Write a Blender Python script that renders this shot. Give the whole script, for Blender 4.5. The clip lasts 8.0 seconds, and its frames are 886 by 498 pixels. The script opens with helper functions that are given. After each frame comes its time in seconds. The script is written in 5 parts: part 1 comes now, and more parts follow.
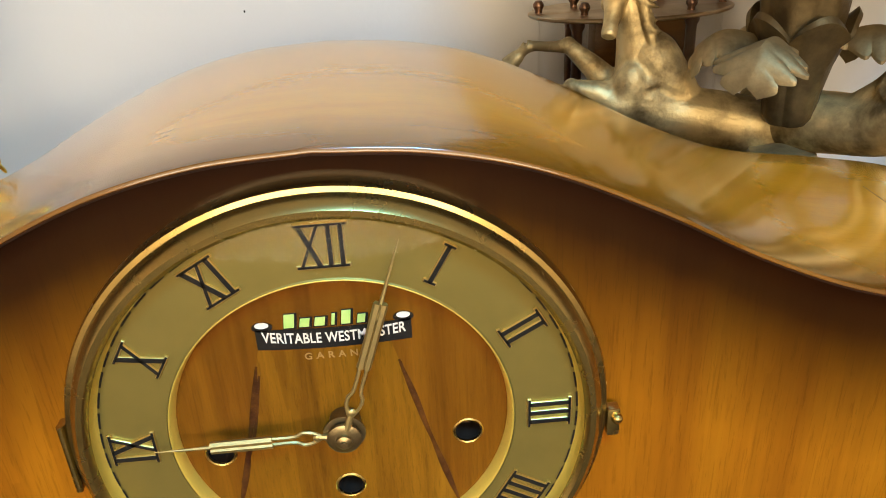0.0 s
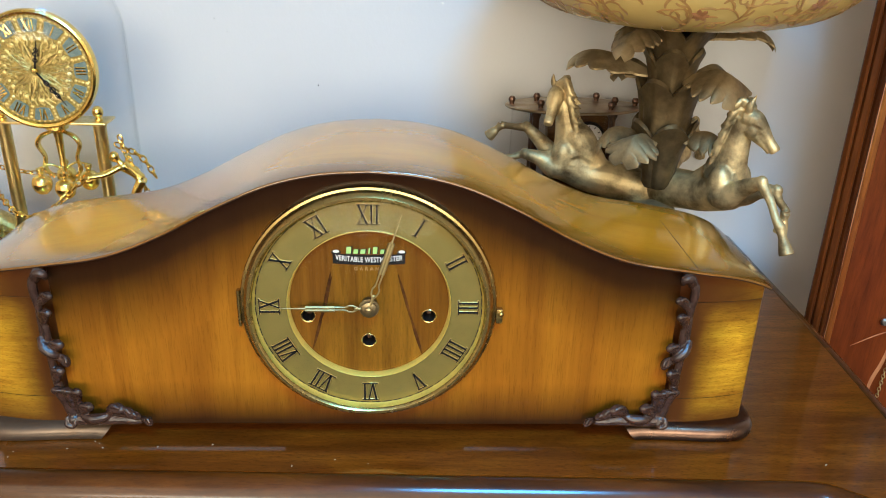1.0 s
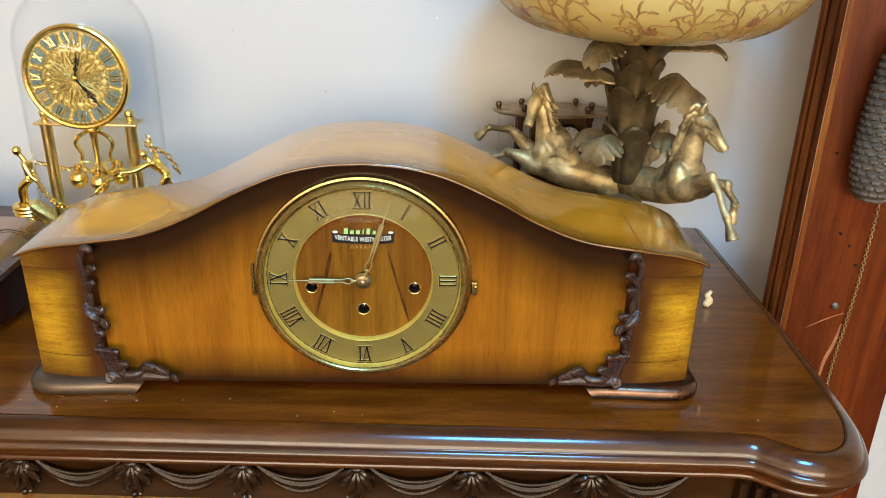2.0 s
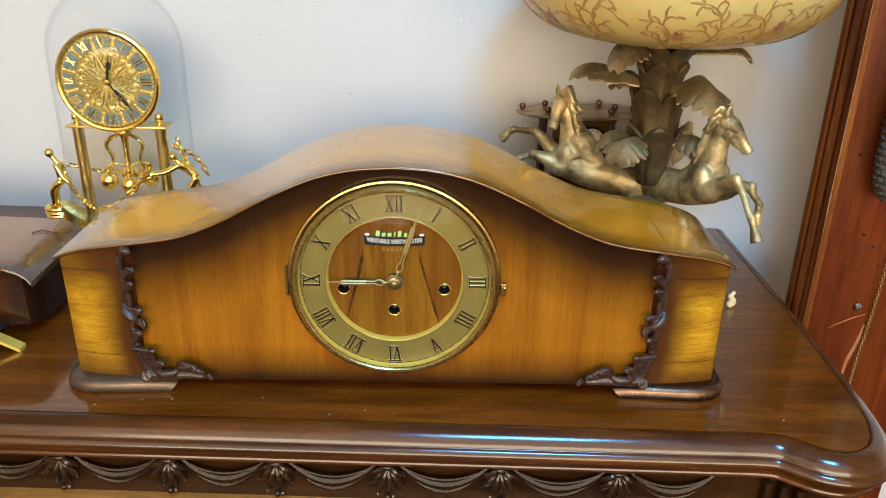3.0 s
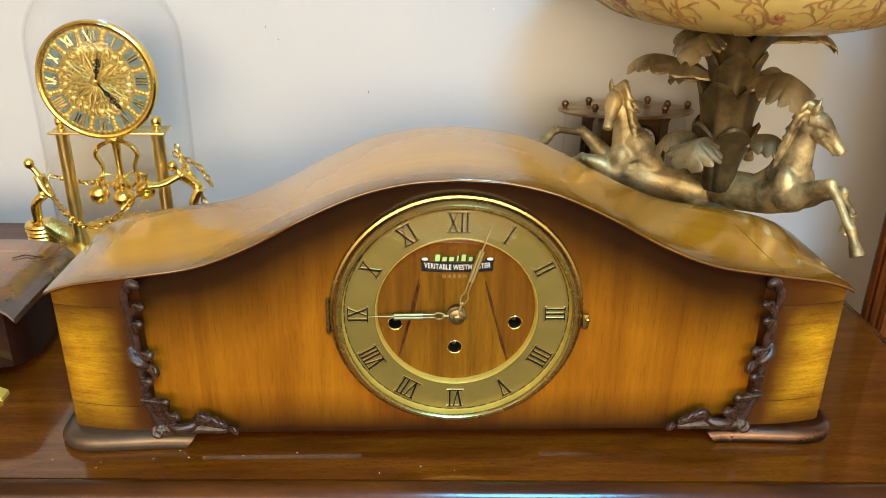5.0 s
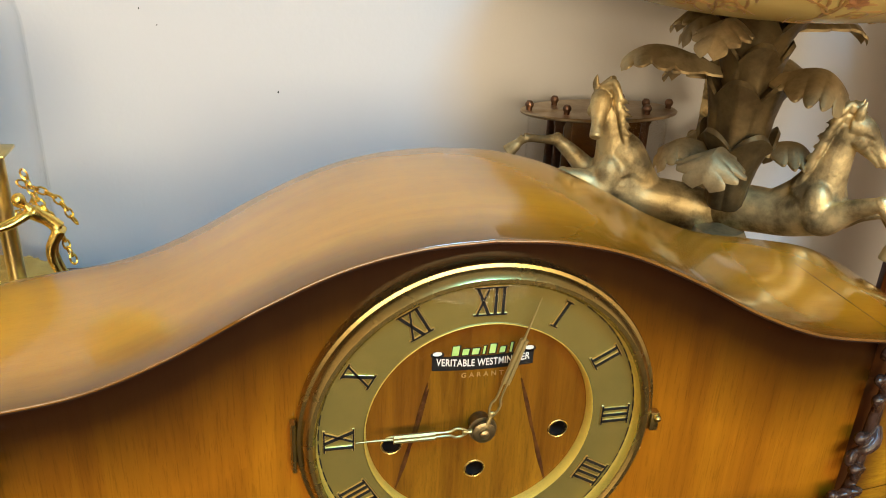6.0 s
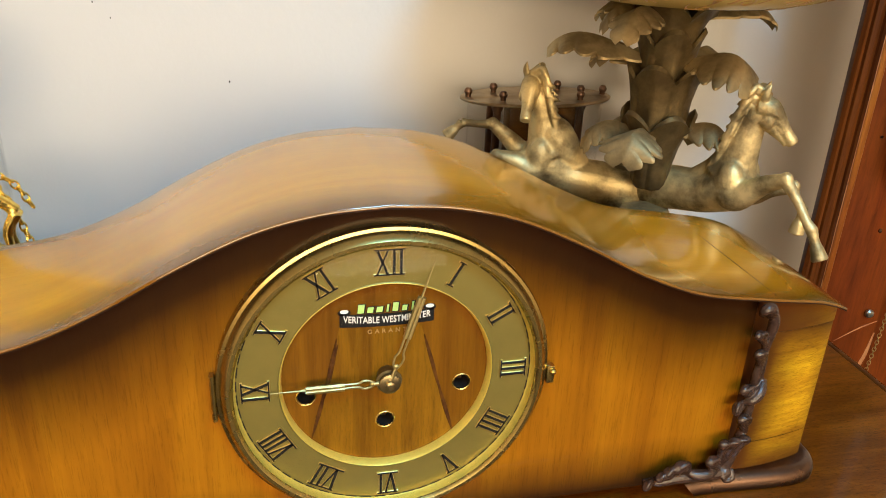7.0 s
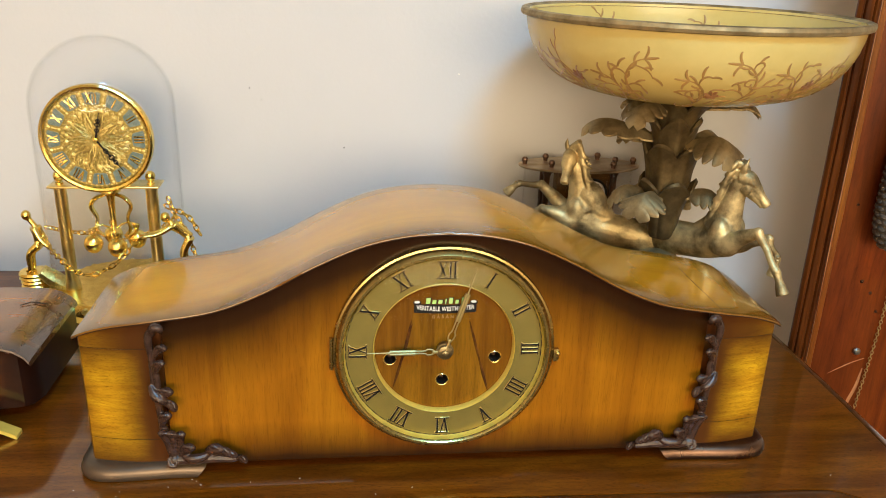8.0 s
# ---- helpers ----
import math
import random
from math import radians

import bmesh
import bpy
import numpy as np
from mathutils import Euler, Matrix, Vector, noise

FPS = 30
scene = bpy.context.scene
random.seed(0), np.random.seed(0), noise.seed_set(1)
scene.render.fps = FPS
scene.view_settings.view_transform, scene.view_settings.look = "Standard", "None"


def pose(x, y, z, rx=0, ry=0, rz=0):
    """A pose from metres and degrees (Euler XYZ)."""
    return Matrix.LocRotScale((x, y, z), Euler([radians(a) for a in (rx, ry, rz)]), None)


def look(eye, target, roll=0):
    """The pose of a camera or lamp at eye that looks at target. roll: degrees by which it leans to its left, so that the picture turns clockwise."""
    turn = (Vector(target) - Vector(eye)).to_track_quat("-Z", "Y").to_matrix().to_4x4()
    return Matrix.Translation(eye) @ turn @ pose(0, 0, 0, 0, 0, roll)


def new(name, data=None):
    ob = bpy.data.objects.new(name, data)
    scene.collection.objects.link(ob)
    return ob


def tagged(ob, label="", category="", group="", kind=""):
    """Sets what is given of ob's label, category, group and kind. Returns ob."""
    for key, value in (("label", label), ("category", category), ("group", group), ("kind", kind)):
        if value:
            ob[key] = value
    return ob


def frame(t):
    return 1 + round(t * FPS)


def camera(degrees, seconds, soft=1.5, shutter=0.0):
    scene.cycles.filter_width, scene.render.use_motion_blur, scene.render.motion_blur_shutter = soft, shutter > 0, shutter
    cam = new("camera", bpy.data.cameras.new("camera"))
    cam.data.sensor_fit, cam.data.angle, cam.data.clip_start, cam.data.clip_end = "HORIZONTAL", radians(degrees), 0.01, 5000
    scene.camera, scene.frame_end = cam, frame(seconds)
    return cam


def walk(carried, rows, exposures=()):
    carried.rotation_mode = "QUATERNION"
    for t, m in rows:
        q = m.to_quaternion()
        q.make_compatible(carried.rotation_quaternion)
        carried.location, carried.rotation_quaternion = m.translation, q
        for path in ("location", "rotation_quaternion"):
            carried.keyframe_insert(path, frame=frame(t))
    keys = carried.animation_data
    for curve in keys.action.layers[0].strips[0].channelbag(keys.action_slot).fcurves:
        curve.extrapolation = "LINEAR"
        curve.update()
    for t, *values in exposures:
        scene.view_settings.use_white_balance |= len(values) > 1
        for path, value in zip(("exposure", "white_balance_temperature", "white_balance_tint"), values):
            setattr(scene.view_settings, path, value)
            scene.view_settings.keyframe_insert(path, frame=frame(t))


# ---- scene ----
cam = camera(57.8, 8.0, soft=0.95)
PATH = [
    (0, (0.024, -0.234, 1.262), (0.137, 1.541, 0.346), -2.8),
    (0.5, (0.023, -0.395, 1.309), (0.126, 1.404, 0.441), 0.3),
    (1, (0.033, -0.541, 1.355), (0.106, 1.292, 0.558), 1.5),
    (1.5, (0.053, -0.608, 1.373), (0.113, 1.229, 0.586), 1.6),
    (1.7, (0.057, -0.635, 1.375), (0.109, 1.204, 0.591), 1.5),
    (3, (0.04, -0.656, 1.387), (0.049, 1.18, 0.595), 1.0),
    (3.5, (0.027, -0.651, 1.383), (0.025, 1.184, 0.586), 1.0),
    (4, (0.012, -0.667, 1.394), (0.006, 1.166, 0.595), 1.0),
    (4.5, (0.021, -0.644, 1.394), (0.038, 1.191, 0.601), 1.0),
    (4.7, (0.007, -0.615, 1.382), (0.035, 1.221, 0.589), 1.0),
    (5.8, (-0.109, -0.342, 1.33), (0.224, 1.458, 0.525), 1.6),
    (6, (-0.102, -0.335, 1.33), (0.31, 1.441, 0.509), 2.6),
    (6.5, (-0.094, -0.35, 1.324), (0.403, 1.396, 0.485), 3.1),
    (7, (-0.065, -0.387, 1.333), (0.369, 1.381, 0.505), 2.3),
    (7.5, (-0.052, -0.548, 1.364), (0.223, 1.28, 0.602), 1.9),
    (8, (-0.077, -0.617, 1.396), (0.143, 1.244, 0.699), 2.0),
]
LIGHT = ((0.0, -0.17, 5300, 5), (0.5, -0.17, 4850, 3), (1.0, -0.2, 4550, 3), (1.5, -0.18, 4850, 5), (3.0, -0.2, 4850, 5), (3.5, -0.18, 5100, 5), (4.5, -0.18, 5200, 5), (5.8, -0.24, 5200, 4), (6.5, -0.17, 5600, 5), (7.0, -0.14, 5500, 5), (8.0, -0.27, 5450, 6))
walk(cam, [(t, look(eye, target, roll)) for t, eye, target, roll in PATH], LIGHT)

# ---- world and lamps ----
T = 0.95                      # height of the sideboard's top
world = bpy.data.worlds.new("world")
scene.world = world
world.use_nodes = True
world.node_tree.nodes["Background"].inputs[0].default_value = (0.9, 0.93, 1.0, 1)
world.node_tree.nodes["Background"].inputs[1].default_value = 0.12


def lamp(name, place, target, size, size_y, power, colour):
    data = bpy.data.lights.new(name, "AREA")
    data.shape, data.size, data.size_y, data.energy, data.color = "RECTANGLE", size, size_y, power, colour
    ob = new(name, data)
    ob.matrix_world = look(place, target)
    return ob


lamp("ceiling_panel_light", (0.27, -1.24, 2.66), (0.27, -1.2, 0), 0.5, 0.5, 53, (0.3, 0.7, 1.0))
# broad warm fill from overhead, added to lift the wall above the cap
lamp("unseen_overhead_fill", (-0.4, -3.3, 2.74), (-0.4, -3.3, 0), 4.2, 3.2, 95, (1.0, 0.71, 0.4))
# added warm fill nearly as wide as the room, no real fixture
lamp("unseen_far_fill", (-0.1, -5.4, 2.05), (-0.1, 0.4, 1.7), 5.0, 1.3, 345, (1.0, 0.71, 0.4))

# ---- materials ----


def material(name):
    m = bpy.data.materials.new(name)
    m.use_nodes = True
    nt = m.node_tree
    return m, nt, nt.nodes["Principled BSDF"]


def node(nt, kind, **values):
    n = nt.nodes.new(kind)
    for key, value in values.items():
        n.inputs[key.replace("_", " ")].default_value = value
    return n


def ramp(nt, source, stops):
    r = nt.nodes.new("ShaderNodeValToRGB")
    while len(r.color_ramp.elements) < len(stops):
        r.color_ramp.elements.new(0.5)
    for e, (p, c) in zip(r.color_ramp.elements, stops):
        e.position, e.color = p, (*c, 1)
    nt.links.new(source, r.inputs[0])
    return r.outputs[0]


def mixed(nt, a, b, fac, mode="MIX"):
    m = nt.nodes.new("ShaderNodeMix")
    m.data_type, m.blend_type = "RGBA", mode
    for slot, v in ((0, fac), (6, a), (7, b)):
        if isinstance(v, bpy.types.NodeSocket):
            nt.links.new(v, m.inputs[slot])
        elif slot == 0:
            m.inputs[0].default_value = v
        else:
            m.inputs[slot].default_value = (*v, 1)
    return m.outputs[2]


def stretched(nt, scale, rot=(0, 0, 0)):
    tc = nt.nodes.new("ShaderNodeTexCoord")
    mp = nt.nodes.new("ShaderNodeMapping")
    mp.inputs["Scale"].default_value = scale
    mp.inputs["Rotation"].default_value = [radians(a) for a in rot]
    nt.links.new(tc.outputs["Object"], mp.inputs[0])
    return mp.outputs[0]


def noise_tex(nt, vec, scale, detail=5.0, rough=0.6, distort=0.0):
    n = node(nt, "ShaderNodeTexNoise", Scale=scale, Detail=detail, Roughness=rough, Distortion=distort)
    if vec is not None:
        nt.links.new(vec, n.inputs["Vector"])
    return n.outputs[0]


def bumped(nt, bsdf, height, strength, distance=0.001):
    b = node(nt, "ShaderNodeBump", Strength=strength, Distance=distance)
    nt.links.new(height, b.inputs["Height"])
    nt.links.new(b.outputs[0], bsdf.inputs["Normal"])


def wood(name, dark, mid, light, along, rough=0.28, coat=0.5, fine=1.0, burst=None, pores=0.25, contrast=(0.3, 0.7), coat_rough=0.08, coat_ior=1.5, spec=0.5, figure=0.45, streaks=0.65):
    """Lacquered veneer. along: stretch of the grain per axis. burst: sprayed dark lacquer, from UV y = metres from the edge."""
    m, nt, bsdf = material(name)
    v = stretched(nt, along)
    broad = noise_tex(nt, v, 9 * fine, 4, 0.55, 0.8)
    grain = noise_tex(nt, v, 60 * fine, 6, 0.7, 0.3)
    pore = noise_tex(nt, v, 260 * fine, 3, 0.7)
    col = ramp(nt, broad, ((contrast[0], dark), (0.5, mid), (contrast[1], light)))
    streak = ramp(nt, grain, ((0.33, (0.5, 0.44, 0.38)), (0.62, (1, 1, 1))))
    col = mixed(nt, col, streak, streaks, "MULTIPLY")
    ring = nt.nodes.new("ShaderNodeTexWave")
    ring.wave_profile = "SAW"
    for key, value in (("Scale", 5.0 * fine), ("Distortion", 9.0), ("Detail", 3.0), ("Detail Scale", 1.4), ("Detail Roughness", 0.6)):
        ring.inputs[key].default_value = value
    nt.links.new(v, ring.inputs["Vector"])
    col = mixed(nt, col, ramp(nt, ring.outputs[1], ((0.0, (0.62, 0.56, 0.5)), (0.35, (1, 1, 1)))), figure, "MULTIPLY")
    dots = ramp(nt, pore, ((0.36, (0.35, 0.3, 0.25)), (0.46, (1, 1, 1))))
    col = mixed(nt, col, dots, pores, "MULTIPLY")
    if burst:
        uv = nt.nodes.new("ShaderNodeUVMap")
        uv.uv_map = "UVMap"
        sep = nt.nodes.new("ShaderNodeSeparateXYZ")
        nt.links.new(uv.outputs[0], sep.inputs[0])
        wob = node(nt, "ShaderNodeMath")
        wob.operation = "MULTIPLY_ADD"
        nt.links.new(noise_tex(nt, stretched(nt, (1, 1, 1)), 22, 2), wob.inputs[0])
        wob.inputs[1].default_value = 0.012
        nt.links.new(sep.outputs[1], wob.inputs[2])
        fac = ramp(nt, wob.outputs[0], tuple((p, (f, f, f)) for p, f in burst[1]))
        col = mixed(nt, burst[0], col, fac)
    nt.links.new(col, bsdf.inputs["Base Color"])
    smudge = noise_tex(nt, stretched(nt, (1, 1, 1)), 14, 4)
    rr = node(nt, "ShaderNodeMapRange")
    nt.links.new(smudge, rr.inputs[0])
    rr.inputs[3].default_value, rr.inputs[4].default_value = rough * 0.7, rough * 1.4
    nt.links.new(rr.outputs[0], bsdf.inputs["Roughness"])
    bsdf.inputs["Coat Weight"].default_value, bsdf.inputs["Coat Roughness"].default_value = coat, coat_rough
    bsdf.inputs["Coat IOR"].default_value = coat_ior
    bsdf.inputs["Specular IOR Level"].default_value = spec
    bumped(nt, bsdf, grain, 0.08, 0.0006)
    return m


def metal(name, colour, dark, rough=0.25, patina=0.4, scale=40, metallic=1.0, bump=0.1, lo=0.35, hi=0.65):
    m, nt, bsdf = material(name)
    n = noise_tex(nt, stretched(nt, (1, 1, 1)), scale, 5, 0.6)
    f = noise_tex(nt, stretched(nt, (1, 1, 1)), scale * 7, 3, 0.6)
    col = mixed(nt, colour, dark, ramp(nt, n, ((lo, (0, 0, 0)), (hi, (patina, patina, patina)))))
    nt.links.new(col, bsdf.inputs["Base Color"])
    rr = node(nt, "ShaderNodeMapRange")
    nt.links.new(n, rr.inputs[0])
    rr.inputs[3].default_value, rr.inputs[4].default_value = rough * 0.7, rough * 1.5
    nt.links.new(rr.outputs[0], bsdf.inputs["Roughness"])
    bsdf.inputs["Metallic"].default_value = metallic
    bumped(nt, bsdf, f, bump, 0.0008)
    return m


def paint(name, colour, other, rough=0.6, scale=6, bump=0.1, fine=90, amount=1.0, spec=0.5):
    m, nt, bsdf = material(name)
    n = noise_tex(nt, stretched(nt, (1, 1, 1)), scale, 6, 0.65)
    f = noise_tex(nt, stretched(nt, (1, 1, 1)), fine, 4, 0.6)
    col = mixed(nt, colour, other, ramp(nt, n, ((0.35, (0, 0, 0)), (0.7, (amount, amount, amount)))))
    nt.links.new(col, bsdf.inputs["Base Color"])
    bsdf.inputs["Roughness"].default_value = rough
    bsdf.inputs["Specular IOR Level"].default_value = spec
    bumped(nt, bsdf, f, bump, 0.002)
    return m


def glass(name, most, least=0.011):
    """Thin clear glass: lets all through, with a gloss that grows at a slant."""
    m, nt, bsdf = material(name)
    clear, gloss = nt.nodes.new("ShaderNodeBsdfTransparent"), node(nt, "ShaderNodeBsdfGlossy", Roughness=0.02)
    slant, mix = node(nt, "ShaderNodeLayerWeight"), nt.nodes.new("ShaderNodeMixShader")
    curve, lift = nt.nodes.new("ShaderNodeMath"), nt.nodes.new("ShaderNodeMath")
    curve.operation, lift.operation = "POWER", "MULTIPLY_ADD"
    curve.inputs[1].default_value, lift.inputs[1].default_value, lift.inputs[2].default_value = 4.0, most, least
    nt.links.new(slant.outputs["Facing"], curve.inputs[0])
    nt.links.new(curve.outputs[0], lift.inputs[0])
    nt.links.new(lift.outputs[0], mix.inputs[0])
    nt.links.new(clear.outputs[0], mix.inputs[1])
    nt.links.new(gloss.outputs[0], mix.inputs[2])
    nt.links.new(mix.outputs[0], nt.nodes["Material Output"].inputs[0])
    return m


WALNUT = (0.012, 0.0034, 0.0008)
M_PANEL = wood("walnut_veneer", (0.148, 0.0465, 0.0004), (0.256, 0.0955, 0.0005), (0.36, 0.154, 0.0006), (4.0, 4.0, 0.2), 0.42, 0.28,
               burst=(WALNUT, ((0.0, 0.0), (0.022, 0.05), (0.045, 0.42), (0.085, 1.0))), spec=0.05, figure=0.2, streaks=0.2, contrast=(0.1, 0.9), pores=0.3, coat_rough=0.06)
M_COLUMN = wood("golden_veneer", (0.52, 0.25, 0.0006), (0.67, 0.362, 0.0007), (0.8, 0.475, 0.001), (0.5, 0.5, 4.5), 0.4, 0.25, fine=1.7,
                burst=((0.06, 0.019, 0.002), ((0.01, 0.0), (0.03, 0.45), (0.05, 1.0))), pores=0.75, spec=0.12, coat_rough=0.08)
M_STRIP = wood("brown_veneer_strip", (0.055, 0.02, 0.003), (0.1, 0.042, 0.004), (0.14, 0.064, 0.006), (0.5, 0.5, 4.5), 0.3, 0.15, spec=0.2)
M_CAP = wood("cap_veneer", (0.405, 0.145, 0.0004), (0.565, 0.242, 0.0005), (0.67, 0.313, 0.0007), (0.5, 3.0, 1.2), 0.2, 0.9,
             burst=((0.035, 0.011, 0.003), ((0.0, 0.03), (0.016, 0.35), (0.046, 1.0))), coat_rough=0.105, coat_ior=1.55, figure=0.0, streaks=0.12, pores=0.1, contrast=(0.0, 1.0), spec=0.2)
M_DIALWOOD = wood("dial_walnut_veneer", (0.085, 0.03, 0.001), (0.14, 0.055, 0.0012), (0.19, 0.08, 0.002), (4.5, 3, 0.22), 0.42, 0.0, fine=1.3, pores=0.2, streaks=0.4, figure=0.25, contrast=(0.2, 0.8), spec=0.12)
M_DIALMID = wood("dial_light_veneer", (0.11, 0.044, 0.0012), (0.178, 0.08, 0.0015), (0.245, 0.117, 0.003), (3.5, 3, 0.3), 0.42, 0.0, fine=1.3, pores=0.3, streaks=0.5, figure=0.4, contrast=(0.25, 0.75), spec=0.12)
M_GRAINLINE = paint("dark_grain_figure", (0.035, 0.012, 0.003), (0.1, 0.038, 0.005), 0.95, 120, spec=0.1)
M_TOP = wood("sideboard_mahogany", (0.062, 0.0155, 0.0009), (0.14, 0.04, 0.001), (0.245, 0.079, 0.0015), (0.3, 2.6, 2.4), 0.3, 1.0, spec=0.15, contrast=(0.2, 0.8), coat_rough=0.065, pores=0.85, streaks=0.5, fine=2.4, figure=0.15)
M_MOULD = wood("moulding_mahogany", (0.03, 0.0083, 0.0008), (0.065, 0.0195, 0.001), (0.12, 0.039, 0.002), (0.4, 3.0, 3.0), 0.36, 0.9, spec=0.06, coat_rough=0.16)
M_CARCASS = wood("dark_frieze_wood", (0.014, 0.005, 0.0008), (0.026, 0.0092, 0.0011), (0.04, 0.0155, 0.0018), (0.4, 3.0, 3.0), 0.4, 0.1, spec=0.15)
M_CARVED = paint("carved_dark_wood", (0.026, 0.0125, 0.008), (0.06, 0.031, 0.021), 0.24, 160, 0.3, 380, 0.8, 0.5)
M_SWAG = paint("polished_dark_swag", (0.014, 0.0056, 0.0018), (0.034, 0.014, 0.004), 0.2, 90, 0.1, 380, 0.8, 0.4)
M_LEDGE = wood("worn_ledge_wood", (0.15, 0.055, 0.008), (0.28, 0.12, 0.02), (0.42, 0.2, 0.04), (0.4, 3.0, 3.0), 0.3, 0.6)
M_RED = wood("red_stained_wood", (0.085, 0.0145, 0.0015), (0.132, 0.026, 0.002), (0.185, 0.042, 0.003), (3.5, 3.5, 0.35), 0.36, 0.05, spec=0.15)
M_REDMOULD = wood("brown_red_moulding", (0.024, 0.006, 0.0012), (0.055, 0.0145, 0.002), (0.12, 0.034, 0.004), (5, 5, 0.3), 0.4, 0.0, spec=0.1)
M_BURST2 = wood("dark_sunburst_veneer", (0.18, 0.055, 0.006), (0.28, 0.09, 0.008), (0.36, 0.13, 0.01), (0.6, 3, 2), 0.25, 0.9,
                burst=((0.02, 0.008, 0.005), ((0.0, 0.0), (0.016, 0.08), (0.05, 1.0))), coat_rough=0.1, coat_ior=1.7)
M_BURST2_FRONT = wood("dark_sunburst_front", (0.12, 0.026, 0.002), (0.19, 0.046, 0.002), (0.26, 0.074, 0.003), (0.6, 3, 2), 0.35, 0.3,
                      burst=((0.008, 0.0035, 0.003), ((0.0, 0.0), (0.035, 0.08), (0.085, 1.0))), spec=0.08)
M_FOOT_WORN = metal("worn_brassy_foot", (0.125, 0.089, 0.056), (0.08, 0.055, 0.036), 0.3, 0.7, 24, 0.6)
M_CAPEDGE = paint("lacquer_edge", (0.03, 0.012, 0.005), (0.014, 0.006, 0.003), 0.5, 60, spec=0.15)
M_BRASS = metal("polished_brass", (0.8, 0.64, 0.25), (0.5, 0.36, 0.1), 0.3, 0.5, 60)
M_REFLECT = metal("yellow_brass", (0.8, 0.63, 0.11), (0.66, 0.49, 0.07), 0.42, 0.4, 60, 0.6)
M_BOSS = metal("dark_brass_boss", (0.3, 0.24, 0.12), (0.14, 0.11, 0.06), 0.36, 0.6, 90)
M_HAND = metal("satin_brass_hand", (0.47, 0.39, 0.17), (0.33, 0.26, 0.1), 0.45, 0.5, 60)
M_BEZEL = metal("bezel_brass", (0.5, 0.4, 0.14), (0.33, 0.25, 0.075), 0.24, 0.5, 50, bump=0.04)
M_CHAPTER = metal("satin_brass_chapter_ring", (0.265, 0.217, 0.053), (0.21, 0.17, 0.039), 0.42, 0.7, 30, 0.7, bump=0.04)
M_GILT_FLOOR = metal("gilt_ground", (0.4, 0.32, 0.09), (0.22, 0.16, 0.04), 0.42, 0.8, 200, bump=0.3)
M_TRUNK = metal("dark_olive_bronze", (0.155, 0.114, 0.048), (0.055, 0.037, 0.015), 0.5, 0.85, 40, 0.75, bump=0.5)
M_BLOSSOM = paint("purple_brown_blossom", (0.22, 0.1, 0.042), (0.3, 0.155, 0.065), 0.3, 60, 0.04)
M_GOLD = metal("gilt_brass", (0.92, 0.7, 0.17), (0.6, 0.4, 0.06), 0.2, 0.5, 90, bump=0.3)
M_GILT_RELIEF = metal("gilt_relief", (0.8, 0.67, 0.24), (0.44, 0.32, 0.07), 0.4, 0.8, 300, bump=0.4)
M_BRONZE = metal("antique_bronze", (0.64, 0.515, 0.25), (0.13, 0.092, 0.04), 0.52, 0.9, 30, 0.85, bump=0.8, lo=0.4, hi=0.62)
M_BRONZE_DARK = metal("brown_bronze_leaf", (0.43, 0.335, 0.165), (0.14, 0.098, 0.043), 0.52, 0.8, 34, 0.8, bump=0.4)
M_FOOT = metal("bronzed_foot", (0.17, 0.11, 0.075), (0.09, 0.054, 0.038), 0.26, 0.7, 30)
M_PLATE = metal("brown_metal_plate", (0.2, 0.12, 0.08), (0.1, 0.06, 0.04), 0.35, 0.7, 30)
M_OVALTOP = metal("worn_bronzed_plate", (0.4, 0.32, 0.2), (0.24, 0.17, 0.1), 0.3, 0.7, 40)
M_STEEL = metal("steel", (0.55, 0.55, 0.53), (0.3, 0.3, 0.29), 0.3, 0.5, 60)
M_BLACK = paint("black_enamel", (0.01, 0.009, 0.008), (0.016, 0.014, 0.012), 0.6, 60, spec=0.15)
M_DARK = paint("dark_interior", (0.012, 0.009, 0.007), (0.02, 0.014, 0.01), 0.7, 60, spec=0.15)
M_WHITE = paint("white_print", (0.75, 0.73, 0.66), (0.68, 0.65, 0.58), 0.5, 200)
M_GREEN = paint("green_print", (0.36, 0.56, 0.13), (0.5, 0.64, 0.2), 0.5, 200)
M_GOLDPRINT = paint("gold_print", (0.33, 0.2, 0.055), (0.26, 0.15, 0.04), 0.4, 200)
M_CARTOUCHE = paint("grey_green_enamel", (0.1, 0.135, 0.115), (0.19, 0.235, 0.2), 0.28, 120)
M_WALL = paint("white_wall_paint", (0.56, 0.561, 0.558), (0.512, 0.513, 0.507), 0.75, 2.2, 0.12, 160, 0.5)
M_CEIL = paint("ceiling_paint", (0.78, 0.74, 0.67), (0.7, 0.66, 0.6), 0.8, 3)
M_SHOPWALL = paint("tan_shop_wall", (0.66, 0.53, 0.38), (0.6, 0.47, 0.33), 0.8, 3)
M_FLOOR = paint("brown_floor_tile", (0.035, 0.022, 0.013), (0.025, 0.016, 0.01), 0.5, 5, spec=0.2)
M_CREAM = paint("cream_glaze", (0.58, 0.47, 0.165), (0.5, 0.39, 0.12), 0.22, 9, 0.04)
M_SCROLL = paint("brown_painted_scroll", (0.28, 0.16, 0.044), (0.38, 0.24, 0.075), 0.3, 60, 0.04)
M_CONE = paint("dark_cast_iron_paint", (0.06, 0.05, 0.04), (0.13, 0.11, 0.085), 0.4, 60, 0.3)
M_SCAR = paint("raw_scraped_wood", (0.42, 0.18, 0.055), (0.28, 0.09, 0.025), 0.6, 60)
